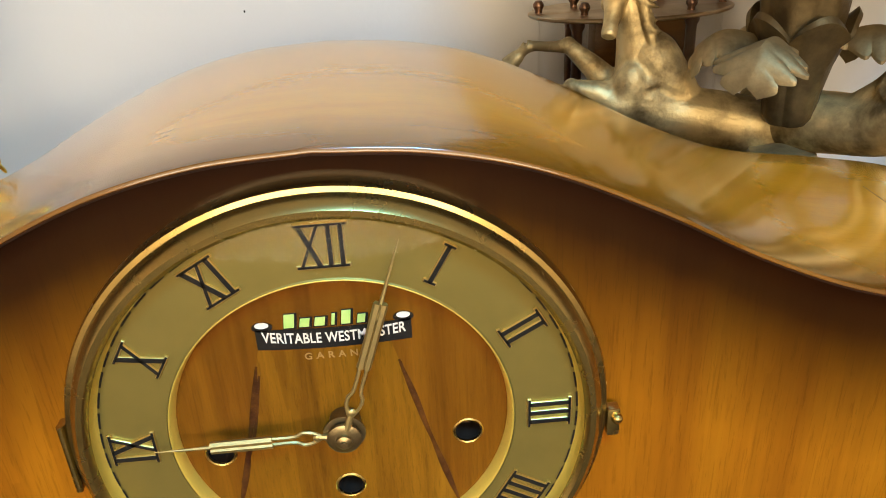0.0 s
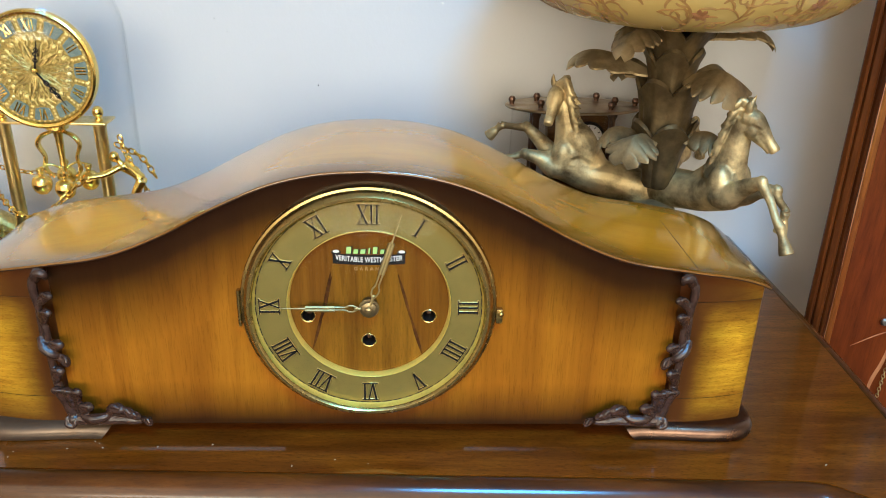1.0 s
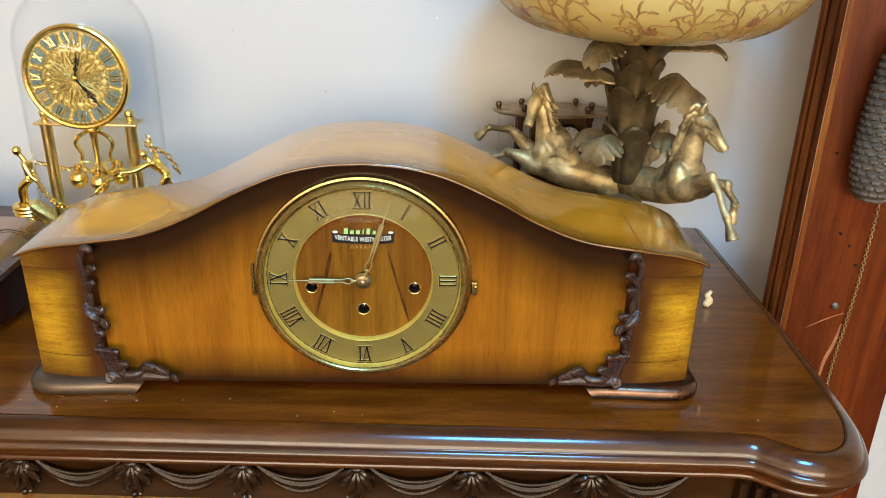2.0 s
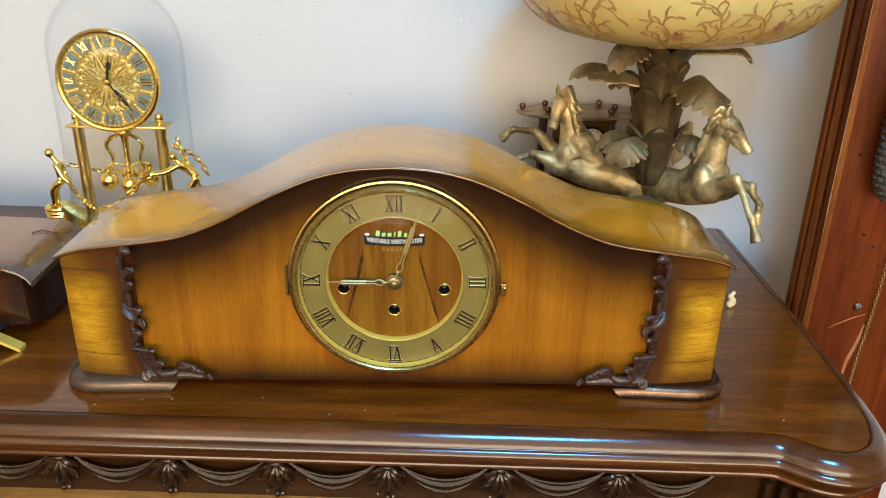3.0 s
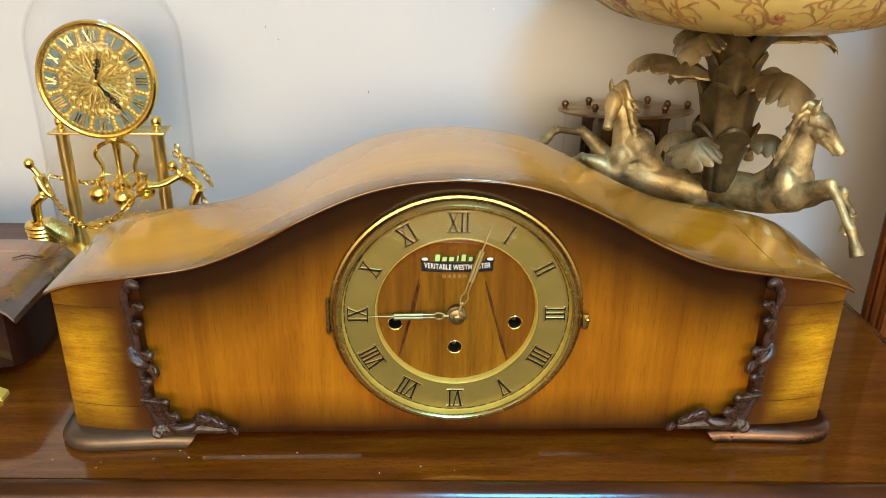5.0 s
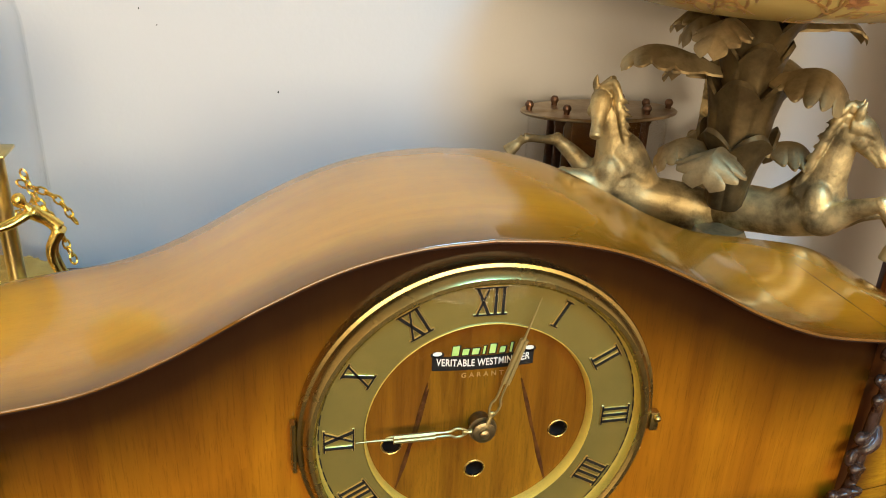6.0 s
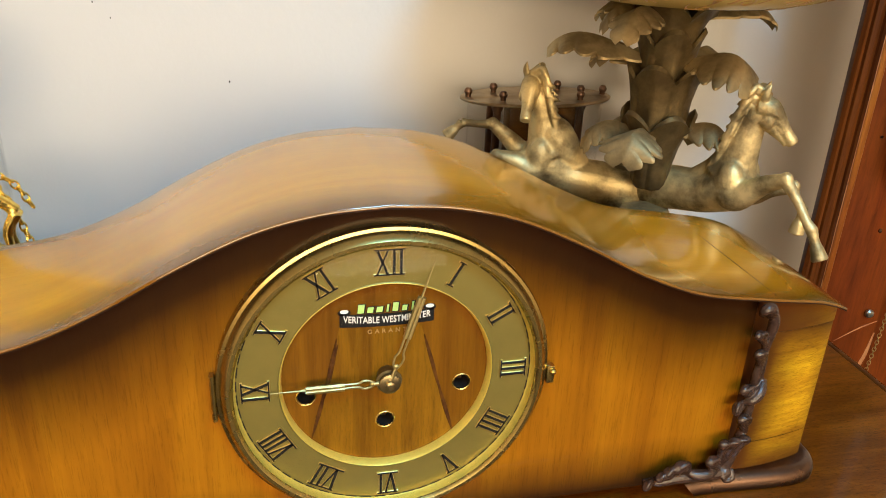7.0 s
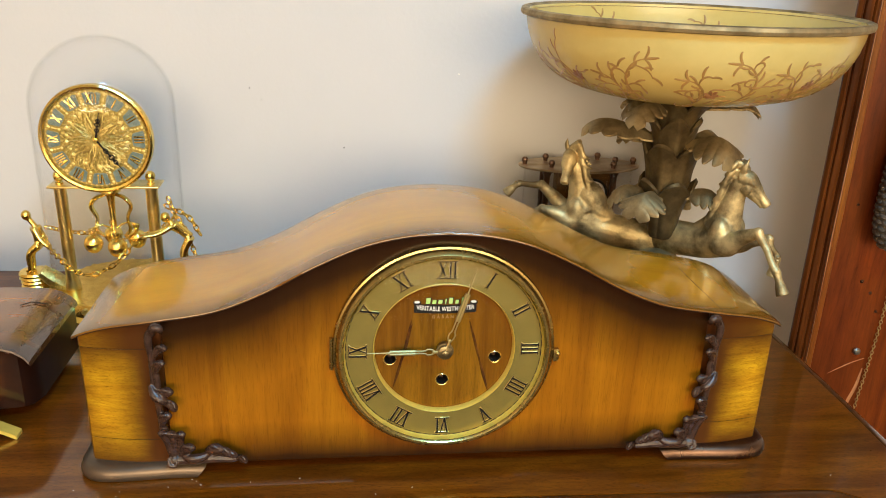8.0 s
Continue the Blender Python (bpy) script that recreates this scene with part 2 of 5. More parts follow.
M_WORNSTRIP = wood("worn_orange_edge", (0.15, 0.038, 0.003), (0.22, 0.066, 0.005), (0.29, 0.1, 0.009), (5, 5, 0.4), 0.4, 0.05, spec=0.2)
M_CREAMBIT = paint("cream_resin", (0.74, 0.6, 0.34), (0.5, 0.36, 0.15), 0.4, 60)
M_GLASS = glass("clear_glass", 0.4)
M_DIALGLASS = glass("thin_dial_glass", 0.3, 0.003)

# ---- mesh helpers ----
BASE = {}


def thing(name, at, label, category, group="", kind=""):
    ob = new(name)
    ob.location = at
    ob.empty_display_size = 0.02
    BASE[ob.name] = Vector(at)
    return tagged(ob, label, category, group, kind)


def part(name, bm, mat, parent=None, label="", smooth=True, uv=None):
    """Links bm, in world metres, as one mesh under parent (or as a thing of its own)."""
    base = BASE[parent.name] if parent else Vector((0, 0, 0))
    if uv:
        layer = bm.loops.layers.uv.new("UVMap")
        for f in bm.faces:
            for lp in f.loops:
                lp[layer].uv = uv(lp.vert.co)
    bmesh.ops.translate(bm, verts=bm.verts, vec=-base)
    me = bpy.data.meshes.new(name)
    bm.to_mesh(me)
    bm.free()
    for m in (mat if isinstance(mat, (list, tuple)) else (mat,)):
        me.materials.append(m)
    if smooth:
        me.shade_smooth()
        me.set_sharp_from_angle(angle=radians(35))
    ob = new(name, me)
    if parent:
        ob.parent = parent
    BASE[ob.name] = base
    if label:
        tagged(ob, label)
    return ob


def box(bm, c, s, bevel=0.0, rot=None, seg=2):
    r = bmesh.ops.create_cube(bm, size=1.0)
    vs = r["verts"]
    bmesh.ops.scale(bm, verts=vs, vec=s)
    if bevel:
        es = list({e for v in vs for e in v.link_edges})
        r = bmesh.ops.bevel(bm, geom=es, offset=bevel, segments=seg, affect="EDGES", profile=0.6)
        vs = list({v for f in r["faces"] for v in f.verts} | {v for v in vs if v.is_valid})
    if rot is not None:
        bmesh.ops.rotate(bm, verts=vs, cent=(0, 0, 0), matrix=rot)
    bmesh.ops.translate(bm, verts=vs, vec=c)
    return vs


def ball(bm, c, r, s=(1, 1, 1), sub=2):
    vs = bmesh.ops.create_icosphere(bm, subdivisions=sub, radius=r)["verts"]
    bmesh.ops.scale(bm, verts=vs, vec=s)
    bmesh.ops.translate(bm, verts=vs, vec=c)
    return vs


FRONT = Matrix.Rotation(radians(90), 4, "X")     # local z becomes -y


def lathe(bm, profile, c, n=48, turn=None, close=False, wobble=None):
    """Turns (r, h) round an axis (z, or what turn makes of it) through c."""
    m = Matrix.Translation(c) @ (turn or Matrix())
    rings = []
    for r, h in profile:
        if r < 1e-6:
            rings.append([bm.verts.new(m @ Vector((0, 0, h)))])
        else:
            rings.append([bm.verts.new(m @ Vector((r * math.cos(a) * (wobble(a) if wobble else 1), r * math.sin(a) * (wobble(a) if wobble else 1), h)))
                          for a in (2 * math.pi * k / n for k in range(n))])
    pairs = list(zip(rings, rings[1:])) + ([(rings[-1], rings[0])] if close else [])
    for a, b in pairs:
        for k in range(n):
            q = [a[k % len(a)], a[(k + 1) % len(a)], b[(k + 1) % len(b)], b[k % len(b)]]
            q = [v for i, v in enumerate(q) if v not in q[:i]]
            if len(q) > 2:
                bm.faces.new(q)
    bmesh.ops.recalc_face_normals(bm, faces=bm.faces)


def smooth_path(pts, per=6):
    """Catmull-Rom through the points."""
    p = [Vector(q) for q in pts]
    p = [2 * p[0] - p[1]] + p + [2 * p[-1] - p[-2]]
    out = []
    for i in range(1, len(p) - 2):
        for k in range(per):
            t = k / per
            out.append(0.5 * (2 * p[i] + (p[i + 1] - p[i - 1]) * t + (2 * p[i - 1] - 5 * p[i] + 4 * p[i + 1] - p[i + 2]) * t * t
                              + (3 * p[i] - p[i - 1] - 3 * p[i + 1] + p[i + 2]) * t ** 3))
    return out + [p[-2]]


def tube(bm, pts, radii, n=10, per=0, flat=1.0, up=None):
    """A tapered tube along pts, closed at its ends. flat squeezes it along up."""
    pts = [Vector(p) for p in pts]
    if not isinstance(radii, (list, tuple)):
        radii = [radii] * len(pts)
    if per:
        r3 = smooth_path([(r, 0, 0) for r in radii], per)
        pts, radii = smooth_path(pts, per), [max(q[0], 1e-4) for q in r3]
    ref = Vector(up) if up else Vector((0.31, 0.2, 0.93))
    rings = []
    for i, p in enumerate(pts):
        d = (pts[min(i + 1, len(pts) - 1)] - pts[max(i - 1, 0)]).normalized()
        side = d.cross(ref)
        side = side.normalized() if side.length > 1e-4 else d.orthogonal().normalized()
        nor = side.cross(d)
        if not up:
            ref = nor
        rings.append([bm.verts.new(p + radii[i] * (math.cos(a) * side + flat * math.sin(a) * nor)) for a in (2 * math.pi * k / n for k in range(n))])
    for a, b in zip(rings, rings[1:]):
        for k in range(n):
            bm.faces.new((a[k], a[(k + 1) % n], b[(k + 1) % n], b[k]))
    bm.faces.new(rings[0][::-1])
    bm.faces.new(rings[-1])


def sheet(bm, rows):
    """A grid surface from rows of points."""
    vs = [[bm.verts.new(p) for p in row] for row in rows]
    for a, b in zip(vs, vs[1:]):
        for k in range(len(a) - 1):
            bm.faces.new((a[k], a[k + 1], b[k + 1], b[k]))
    return vs


def loops(bm, rings, caps=True):
    """Joins closed rings of equal count."""
    vs = [[bm.verts.new(p) for p in ring] for ring in rings]
    for a, b in zip(vs, vs[1:]):
        for k in range(len(a)):
            bm.faces.new((a[k], a[(k + 1) % len(a)], b[(k + 1) % len(b)], b[k]))
    if caps:
        bm.faces.new(vs[0][::-1])
        bm.faces.new(vs[-1])
    bmesh.ops.recalc_face_normals(bm, faces=bm.faces)


def chain_links(bm, pts, link, wire):
    """Oval links along a smooth path, turned by turns."""
    path = smooth_path(pts, 14)
    want, gone, k = 0.0, 0.0, 0
    for a, b in zip(path, path[1:]):
        step = (b - a).length
        while want <= gone + step:
            p = a.lerp(b, (want - gone) / max(step, 1e-9))
            d = (b - a).normalized()
            s = d.orthogonal().normalized() if abs(d.x) < 0.9 else d.cross(Vector((0, 0, 1))).normalized()
            if k % 2:
                s = d.cross(s)
            ring = [p + d * math.cos(t) * link * 0.62 + s * math.sin(t) * link * 0.36 for t in (2 * math.pi * j / 10 for j in range(10))]
            nrm = d.cross(s)
            rows = []
            for j, q in enumerate(ring):
                o = (q - p).normalized()
                rows.append([q + wire * (math.cos(u) * o + math.sin(u) * nrm) for u in (0, 1.57, 3.14, 4.71)])
            vs = [[bm.verts.new(v) for v in r] for r in rows]
            for i in range(10):
                for j in range(4):
                    bm.faces.new((vs[i][j], vs[(i + 1) % 10][j], vs[(i + 1) % 10][(j + 1) % 4], vs[i][(j + 1) % 4]))
            want += link * 0.92
            k += 1
        gone += step


def fused(ob, voxel, turns=4):
    """Melts overlapping forms of one mesh into one skin, as cast metal."""
    md = ob.modifiers.new("remesh", "REMESH")
    md.mode, md.voxel_size, md.use_smooth_shade = "VOXEL", voxel, True
    md = ob.modifiers.new("smooth", "SMOOTH")
    md.iterations, md.factor = turns, 0.5
    return ob


def melted(bm, voxel, turns):
    """Returns bm as one flowing skin, its creases softened."""
    me = bpy.data.meshes.new("skin")
    bm.to_mesh(me)
    bm.free()
    ob = fused(new("skin", me), voxel, turns)
    out = bpy.data.meshes.new_from_object(ob.evaluated_get(bpy.context.evaluated_depsgraph_get()))
    bpy.data.objects.remove(ob)
    bm = bmesh.new()
    bm.from_mesh(out)
    bpy.data.meshes.remove(out)
    bpy.data.meshes.remove(me)
    return bm


# ---- room ----
WALL_Y = lambda x: 0.475 - 0.046 * x
SLOPE = math.atan(-0.046)


def slab(name, c, s, mat, label, category, rz=0.0):
    bm = bmesh.new()
    box(bm, c, s, 0, Matrix.Rotation(rz, 3, "Z"))
    return tagged(part(name, bm, mat, None, smooth=False), label, category, kind="structure")


slab("wall_north", (0.0, WALL_Y(0) + 0.06, 1.4), (5.6, 0.12, 2.8), M_WALL, "white painted plaster wall behind the sideboard", "wall", SLOPE)
slab("wall_south", (0.0, -5.7, 1.4), (5.6, 0.12, 2.8), M_SHOPWALL, "plain tan painted wall of the shop room", "wall")
slab("wall_west", (-2.7, -2.6, 1.4), (0.12, 6.6, 2.8), M_SHOPWALL, "plain tan painted wall of the shop room", "wall")
slab("wall_east", (2.7, -2.6, 1.4), (0.12, 6.6, 2.8), M_SHOPWALL, "plain tan painted wall of the shop room", "wall")
slab("floor", (0, -2.6, -0.05), (5.6, 6.8, 0.1), M_FLOOR, "dark brown shop floor", "floor")
slab("ceiling", (0, -2.6, 2.85), (5.6, 6.8, 0.1), M_CEIL, "plain white ceiling", "ceiling")

# small specks and chips on the wall
rng = random.Random(4)
for x, z, r in ((-0.09, 1.136, 0.0009), (-0.2, 1.2, 0.0006), (-0.215, 1.215, 0.0007), (0.065, 1.24, 0.0016)):
    bm = bmesh.new()
    ball(bm, (x, WALL_Y(x) - 0.0005, z), r, (1, 0.4, 1.5 if r < 0.0015 else 0.8), 1)
    tagged(part("wall_chip", bm, M_DARK if r < 0.0015 else M_WHITE), "tiny chip in the white wall paint", "wall chip", "wall chips", "structure")

# ---- sideboard ----
sideboard = thing("sideboard", (-0.25, 0.2, 0), "dark mahogany sideboard with moulded top and carved swag frieze", "sideboard")
FRONT_Y = lambda x: -0.043 - 0.025 * x
front = [(x, FRONT_Y(x), 0) for x in (-0.98, -0.6, -0.2, 0.0, 0.14, 0.24, 0.3, 0.33)]
edge = smooth_path(front + [(0.353, -0.0545, 0), (0.371, -0.0655, 0), (0.388, -0.0755, 0), (0.406, -0.0775, 0), (0.4245, -0.067, 0), (0.4365, -0.044, 0),
                            (0.443, -0.01, 0), (0.4465, 0.06, 0), (0.449, 0.2, 0), (0.448, 0.45, 0)], 7)
back = [Vector((-0.98, WALL_Y(-0.98) - 0.004, 0))]


def outward(path, d):
    out = []
    for i, p in enumerate(path):
        t = (path[min(i + 1, len(path) - 1)] - path[max(i - 1, 0)]).normalized()
        out.append(p + d * Vector((t.y, -t.x, 0)))
    return out


top_ring = [p + Vector((0, 0, 0)) for p in edge] + back
bm = bmesh.new()
loops(bm, [[p + Vector((0, 0, z)) for p in top_ring] for z in (T - 0.03, T)])
part("tabletop", bm, M_TOP, sideboard, "polished brown mahogany top, dusty", smooth=False)
bm = bmesh.new()
prof = [(0.0, T - 0.003), (0.0008, T - 0.0006), (0.003, T), (0.008, T - 0.0015), (0.013, T - 0.0048), (0.0172, T - 0.01), (0.0188, T - 0.0136), (0.021, T - 0.015), (0.0234, T - 0.018),
        (0.0243, T - 0.0215), (0.0226, T - 0.0245), (0.0182, T - 0.0272), (0.0142, T - 0.031), (0.0128, T - 0.0355), (0.0138, T - 0.038), (0.0128, T - 0.0405), (0.0, T - 0.0408)]
prof = [(p.x, p.z) for p in smooth_path([(d, 0, z) for d, z in prof], 3)]
sheet(bm, [[q + Vector((0, 0, z)) for q in outward(edge, d)] for d, z in prof])
bmesh.ops.recalc_face_normals(bm, faces=bm.faces)
part("edge_moulding", bm, M_MOULD, sideboard, "glossy rounded dark edge moulding")
bm = bmesh.new()
body_edge = outward(edge, 0.002)
loops(bm, [[p + Vector((0, 0, z)) for p in body_edge + back] for z in (0.08, T - 0.0305)])
part("carcass", bm, M_CARCASS, sideboard, smooth=False)
bm = bmesh.new()
prof = [(d, z + T - 0.01) for d, z in ((0.0, -0.078), (0.012, -0.079), (0.019, -0.081), (0.022, -0.085), (0.02, -0.09), (0.026, -0.094), (0.027, -0.1), (0.02, -0.106), (0.0, -0.108))]
cut = [p for p in edge if p.x < 0.33 and p.y < 0.0]
sheet(bm, [[q + Vector((0, 0, z)) for q in outward(cut, d)] for d, z in prof])
bmesh.ops.recalc_face_normals(bm, faces=bm.faces)
part("ledge", bm, M_LEDGE, sideboard, "worn lighter wooden ledge below the frieze")


def swag(x0, x1):
    bm = bmesh.new()
    for j, (drop, r) in enumerate(((0.0, 0.0019), (0.0055, 0.0048), (0.0135, 0.0029))):
        pts = []
        for k in range(11):
            t = k / 10
            x = x0 + (x1 - x0) * t
            s = 1 - (2 * t - 1) ** 2
            pts.append((x, FRONT_Y(x) - 0.0045 - 0.0045 * s + 0.0006 * j, T - 0.047 - (0.011 + drop) * s - 0.05 * drop))
        tube(bm, pts, [r * (0.45 + 0.55 * math.sin(math.pi * (k + 0.6) / 11.2)) for k in range(11)], 8)
    return bm


def drop_leaf(x):
    bm = bmesh.new()
    y = FRONT_Y(x) - 0.004
    for a, ln in ((-64, 0.016), (-40, 0.023), (-15, 0.031), (8, 0.033), (32, 0.025), (57, 0.017)):
        s, c = math.sin(radians(a)), -math.cos(radians(a))
        pts = [(x, y - 0.002, T - 0.043), (x + 0.5 * ln * s, y - 0.008, T - 0.043 + 0.5 * ln * c), (x + ln * s, y - 0.006, T - 0.043 + ln * c), (x + ln * 1.12 * s, y - 0.009, T - 0.043 + ln * 1.0 * c)]
        tube(bm, pts, [0.0022, 0.0036, 0.0028, 0.0012], 8, 3)
    ball(bm, (x, y - 0.008, T - 0.077), 0.0036)
    ball(bm, (x, y - 0.007, T - 0.044), 0.005, (1.4, 0.7, 0.7))
    return bm


NODES = [-0.725, -0.621, -0.517, -0.414, -0.312, -0.2105, -0.109, -0.005, 0.1, 0.209]
for a, b in zip(NODES, NODES[1:] + [0.31]):
    part("carved_leaf", drop_leaf(a), M_SWAG, sideboard)
    part("carved_swag", swag(a + 0.012, b - 0.012), M_SWAG, sideboard)
bm = bmesh.new()
for z0 in (0.0, 0.012, 0.024):
    box(bm, (0.345 + z0, -0.062 - 0.5 * z0, T - 0.17), (0.006, 0.012, 0.25), 0.002)
part("fluted_corner_post", bm, M_CARCASS, sideboard)
# dust and chips on the top
bm = bmesh.new()
for k in range(16):
    x, y = rng.uniform(-0.5, 0.43), rng.uniform(-0.04, -0.012) if k < 15 else rng.uniform(0.0, 0.25)
    box(bm, (x, y - 0.046 * x, T + 0.0004), (rng.uniform(0.0005, 0.0018), rng.uniform(0.0003, 0.0006), 0.0003), 0, Matrix.Rotation(rng.uniform(0, 3), 3, "Z"))
tagged(part("dust_specks", bm, M_WHITE, None, smooth=False), "pale specks of dust lying on the sideboard top", "dust", kind="stuff")

# ---- the mantel clock ----
clock = thing("mantel_clock", (0, 0.07, T), "glossy walnut mantel clock with round brass dial and carved corner mounts", "clock")
CURVE = smooth_path([(x, 0, z) for x, z in ((0, 1.1805), (0.036, 1.1777), (0.072, 1.1688), (0.111, 1.1512), (0.152, 1.1292), (0.193, 1.1132), (0.24, 1.1055), (0.276, 1.099), (0.298, 1.092), (0.311, 1.0855))], 12)
CX, CZ = [p.x for p in CURVE], [p.z for p in CURVE]


def cap_z(x):
    return float(np.interp(abs(x), CX, CZ))


def cap_front(x):
    u = max(0.0, (abs(x) - 0.236) / 0.075)
    return -0.0045 + 0.0135 * u ** 1.8


BACK = 0.142
xs = sorted({*np.linspace(-0.311, 0.311, 145).tolist()})
# the bent top, one board with rounded front edge
bm = bmesh.new()
rings = []
for x in xs:
    z, f = cap_z(x), cap_front(x)
    zi = z
    rings.append([Vector((x, f + dy, zi + dz)) for dy, dz in ((0.004, -0.0021), (0.0006, -0.0018), (0.0, -0.0012), (0.0001, -0.0003), (0.0005, 0.0002), (0.003, 0.0006), (0.02, 0.0009), (0.05, 0.001))]
                 + [Vector((x, BACK - 0.02, zi + 0.0012)), Vector((x, BACK, zi)), Vector((x, BACK + 0.001, zi - 0.003)), Vector((x, BACK, zi - 0.006))])
loops(bm, rings)
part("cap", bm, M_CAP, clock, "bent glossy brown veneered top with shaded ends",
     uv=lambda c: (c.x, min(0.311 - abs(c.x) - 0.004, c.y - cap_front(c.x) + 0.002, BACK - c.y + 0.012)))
bm = bmesh.new()
tube(bm, [(x, cap_front(x) + 0.0005, cap_z(x) - 0.0019) for x in xs], 0.0004, 6)
part("cap_bead", bm, M_CAPEDGE, clock, "thin pale lacquer bead under the cap edge")


def strip_of(plan, bottom, top, rows, cut=None):
    bm = bmesh.new()
    grid = [[Vector((x, y, bottom + (top(x) - bottom) * k / rows)) for x, y in plan] for k in range(rows + 1)]
    sheet(bm, grid)
    if cut:
        bmesh.ops.delete(bm, geom=[f for f in bm.faces if cut(f.calc_center_median())], context="FACES")
    bmesh.ops.recalc_face_normals(bm, faces=bm.faces)
    return bm


ZC, FOOT = 1.073, 0.9635
under = lambda x: cap_z(x) - 0.0014
panel_plan = [(x, 0.002) for x in np.linspace(-0.2365, 0.2365, 96)]
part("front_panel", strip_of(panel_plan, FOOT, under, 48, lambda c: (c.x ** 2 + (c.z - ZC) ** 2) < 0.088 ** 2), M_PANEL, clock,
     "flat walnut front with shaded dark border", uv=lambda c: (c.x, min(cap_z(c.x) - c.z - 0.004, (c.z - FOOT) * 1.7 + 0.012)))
for s in (-1, 1):
    plan = [(s * x, y) for x, y in ((0.2365, 0.002), (0.238, 0.006), (0.246, 0.0052), (0.258, 0.0052), (0.27, 0.006), (0.282, 0.0076), (0.294, 0.0099), (0.302, 0.0118), (0.3065, 0.0135), (0.3085, 0.0165), (0.309, 0.025), (0.309, 0.06), (0.309, BACK - 0.003))]
    SEAM, LOW = cap_z(0.28) - 0.0235, FOOT + 0.0235
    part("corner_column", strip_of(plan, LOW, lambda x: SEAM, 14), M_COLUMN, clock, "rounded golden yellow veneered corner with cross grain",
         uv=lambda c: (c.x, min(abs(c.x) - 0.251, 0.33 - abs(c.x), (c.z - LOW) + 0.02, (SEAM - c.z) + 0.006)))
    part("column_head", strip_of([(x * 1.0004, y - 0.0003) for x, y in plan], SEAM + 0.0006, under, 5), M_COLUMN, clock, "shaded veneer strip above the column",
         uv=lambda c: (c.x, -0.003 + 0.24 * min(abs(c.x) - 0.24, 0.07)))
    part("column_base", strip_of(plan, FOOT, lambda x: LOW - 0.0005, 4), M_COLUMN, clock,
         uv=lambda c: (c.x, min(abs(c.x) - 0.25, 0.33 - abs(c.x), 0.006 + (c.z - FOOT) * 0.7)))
    for z, r in ((SEAM + 0.0003, 0.0006), (LOW - 0.0002, 0.0005)):
        bm = bmesh.new()
        tube(bm, [(x, y + 0.0006, z) for x, y in plan], r, 5)
        part("veneer_seam", bm, M_DARK, clock)
bm = bmesh.new()
outline = [(-0.307, BACK - 0.003), (-0.307, 0.03), (-0.30, 0.018), (-0.24, 0.012), (0.24, 0.012), (0.30, 0.018), (0.307, 0.03), (0.307, BACK - 0.003)]
loops(bm, [[Vector((x, y, z)) for x, y in outline] for z in (FOOT - 0.0005, FOOT + 0.004)])
box(bm, (0, BACK - 0.005, 1.015), (0.6, 0.004, 0.09), 0)
box(bm, (0, 0.05, 1.068), (0.16, 0.003, 0.16), 0)
part("case_bottom", bm, M_DARK, clock, smooth=False)


def foot(s):
    bm = bmesh.new()
    plan = [(0.2095, -0.003), (0.25, -0.0045), (0.285, -0.0045), (0.302, -0.0025), (0.3115, 0.0025), (0.3175, 0.01), (0.32, 0.021), (0.32, 0.06), (0.32, 0.13)]
    plan = [(p.x, p.y) for p in smooth_path([(x, y, 0) for x, y in plan], 4)]
    prof = [(0.004, T), (0.001, T + 0.0006), (-0.0002, T + 0.0025), (-0.0004, T + 0.0055), (0.0004, T + 0.0085), (0.002, T + 0.0112), (0.0045, T + 0.013), (0.0085, T + 0.0138)]
    rows = []
    for d, z in prof:
        row = []
        for i, (x, y) in enumerate(plan):
            a, b = plan[max(i - 1, 0)], plan[min(i + 1, len(plan) - 1)]
            t = Vector((b[0] - a[0], b[1] - a[1], 0)).normalized()
            q = Vector((x, y, z)) + d * Vector((-t.y, t.x, 0))
            wave = 0.0012 * math.sin((x - 0.21) * 55)
            q += wave * Vector((-t.y, t.x, 0))
            if i == 0:
                q.x -= (z - T) * 0.8 - 0.008
            row.append(Vector((s * q.x, q.y, q.z)))
        inner = [Vector((s * (0.2155 - (z - T) * 0.5), 0.03, z)), Vector((s * 0.29, 0.05, z)), Vector((s * 0.295, 0.13, z))]
        rows.append(row + inner[::-1])
    loops(bm, rows)
    return bm


part("foot", foot(-1), M_FOOT_WORN, clock, "bronzed metal foot, worn brassy")
part("foot", foot(1), M_FOOT, clock, "bronzed brown metal foot")


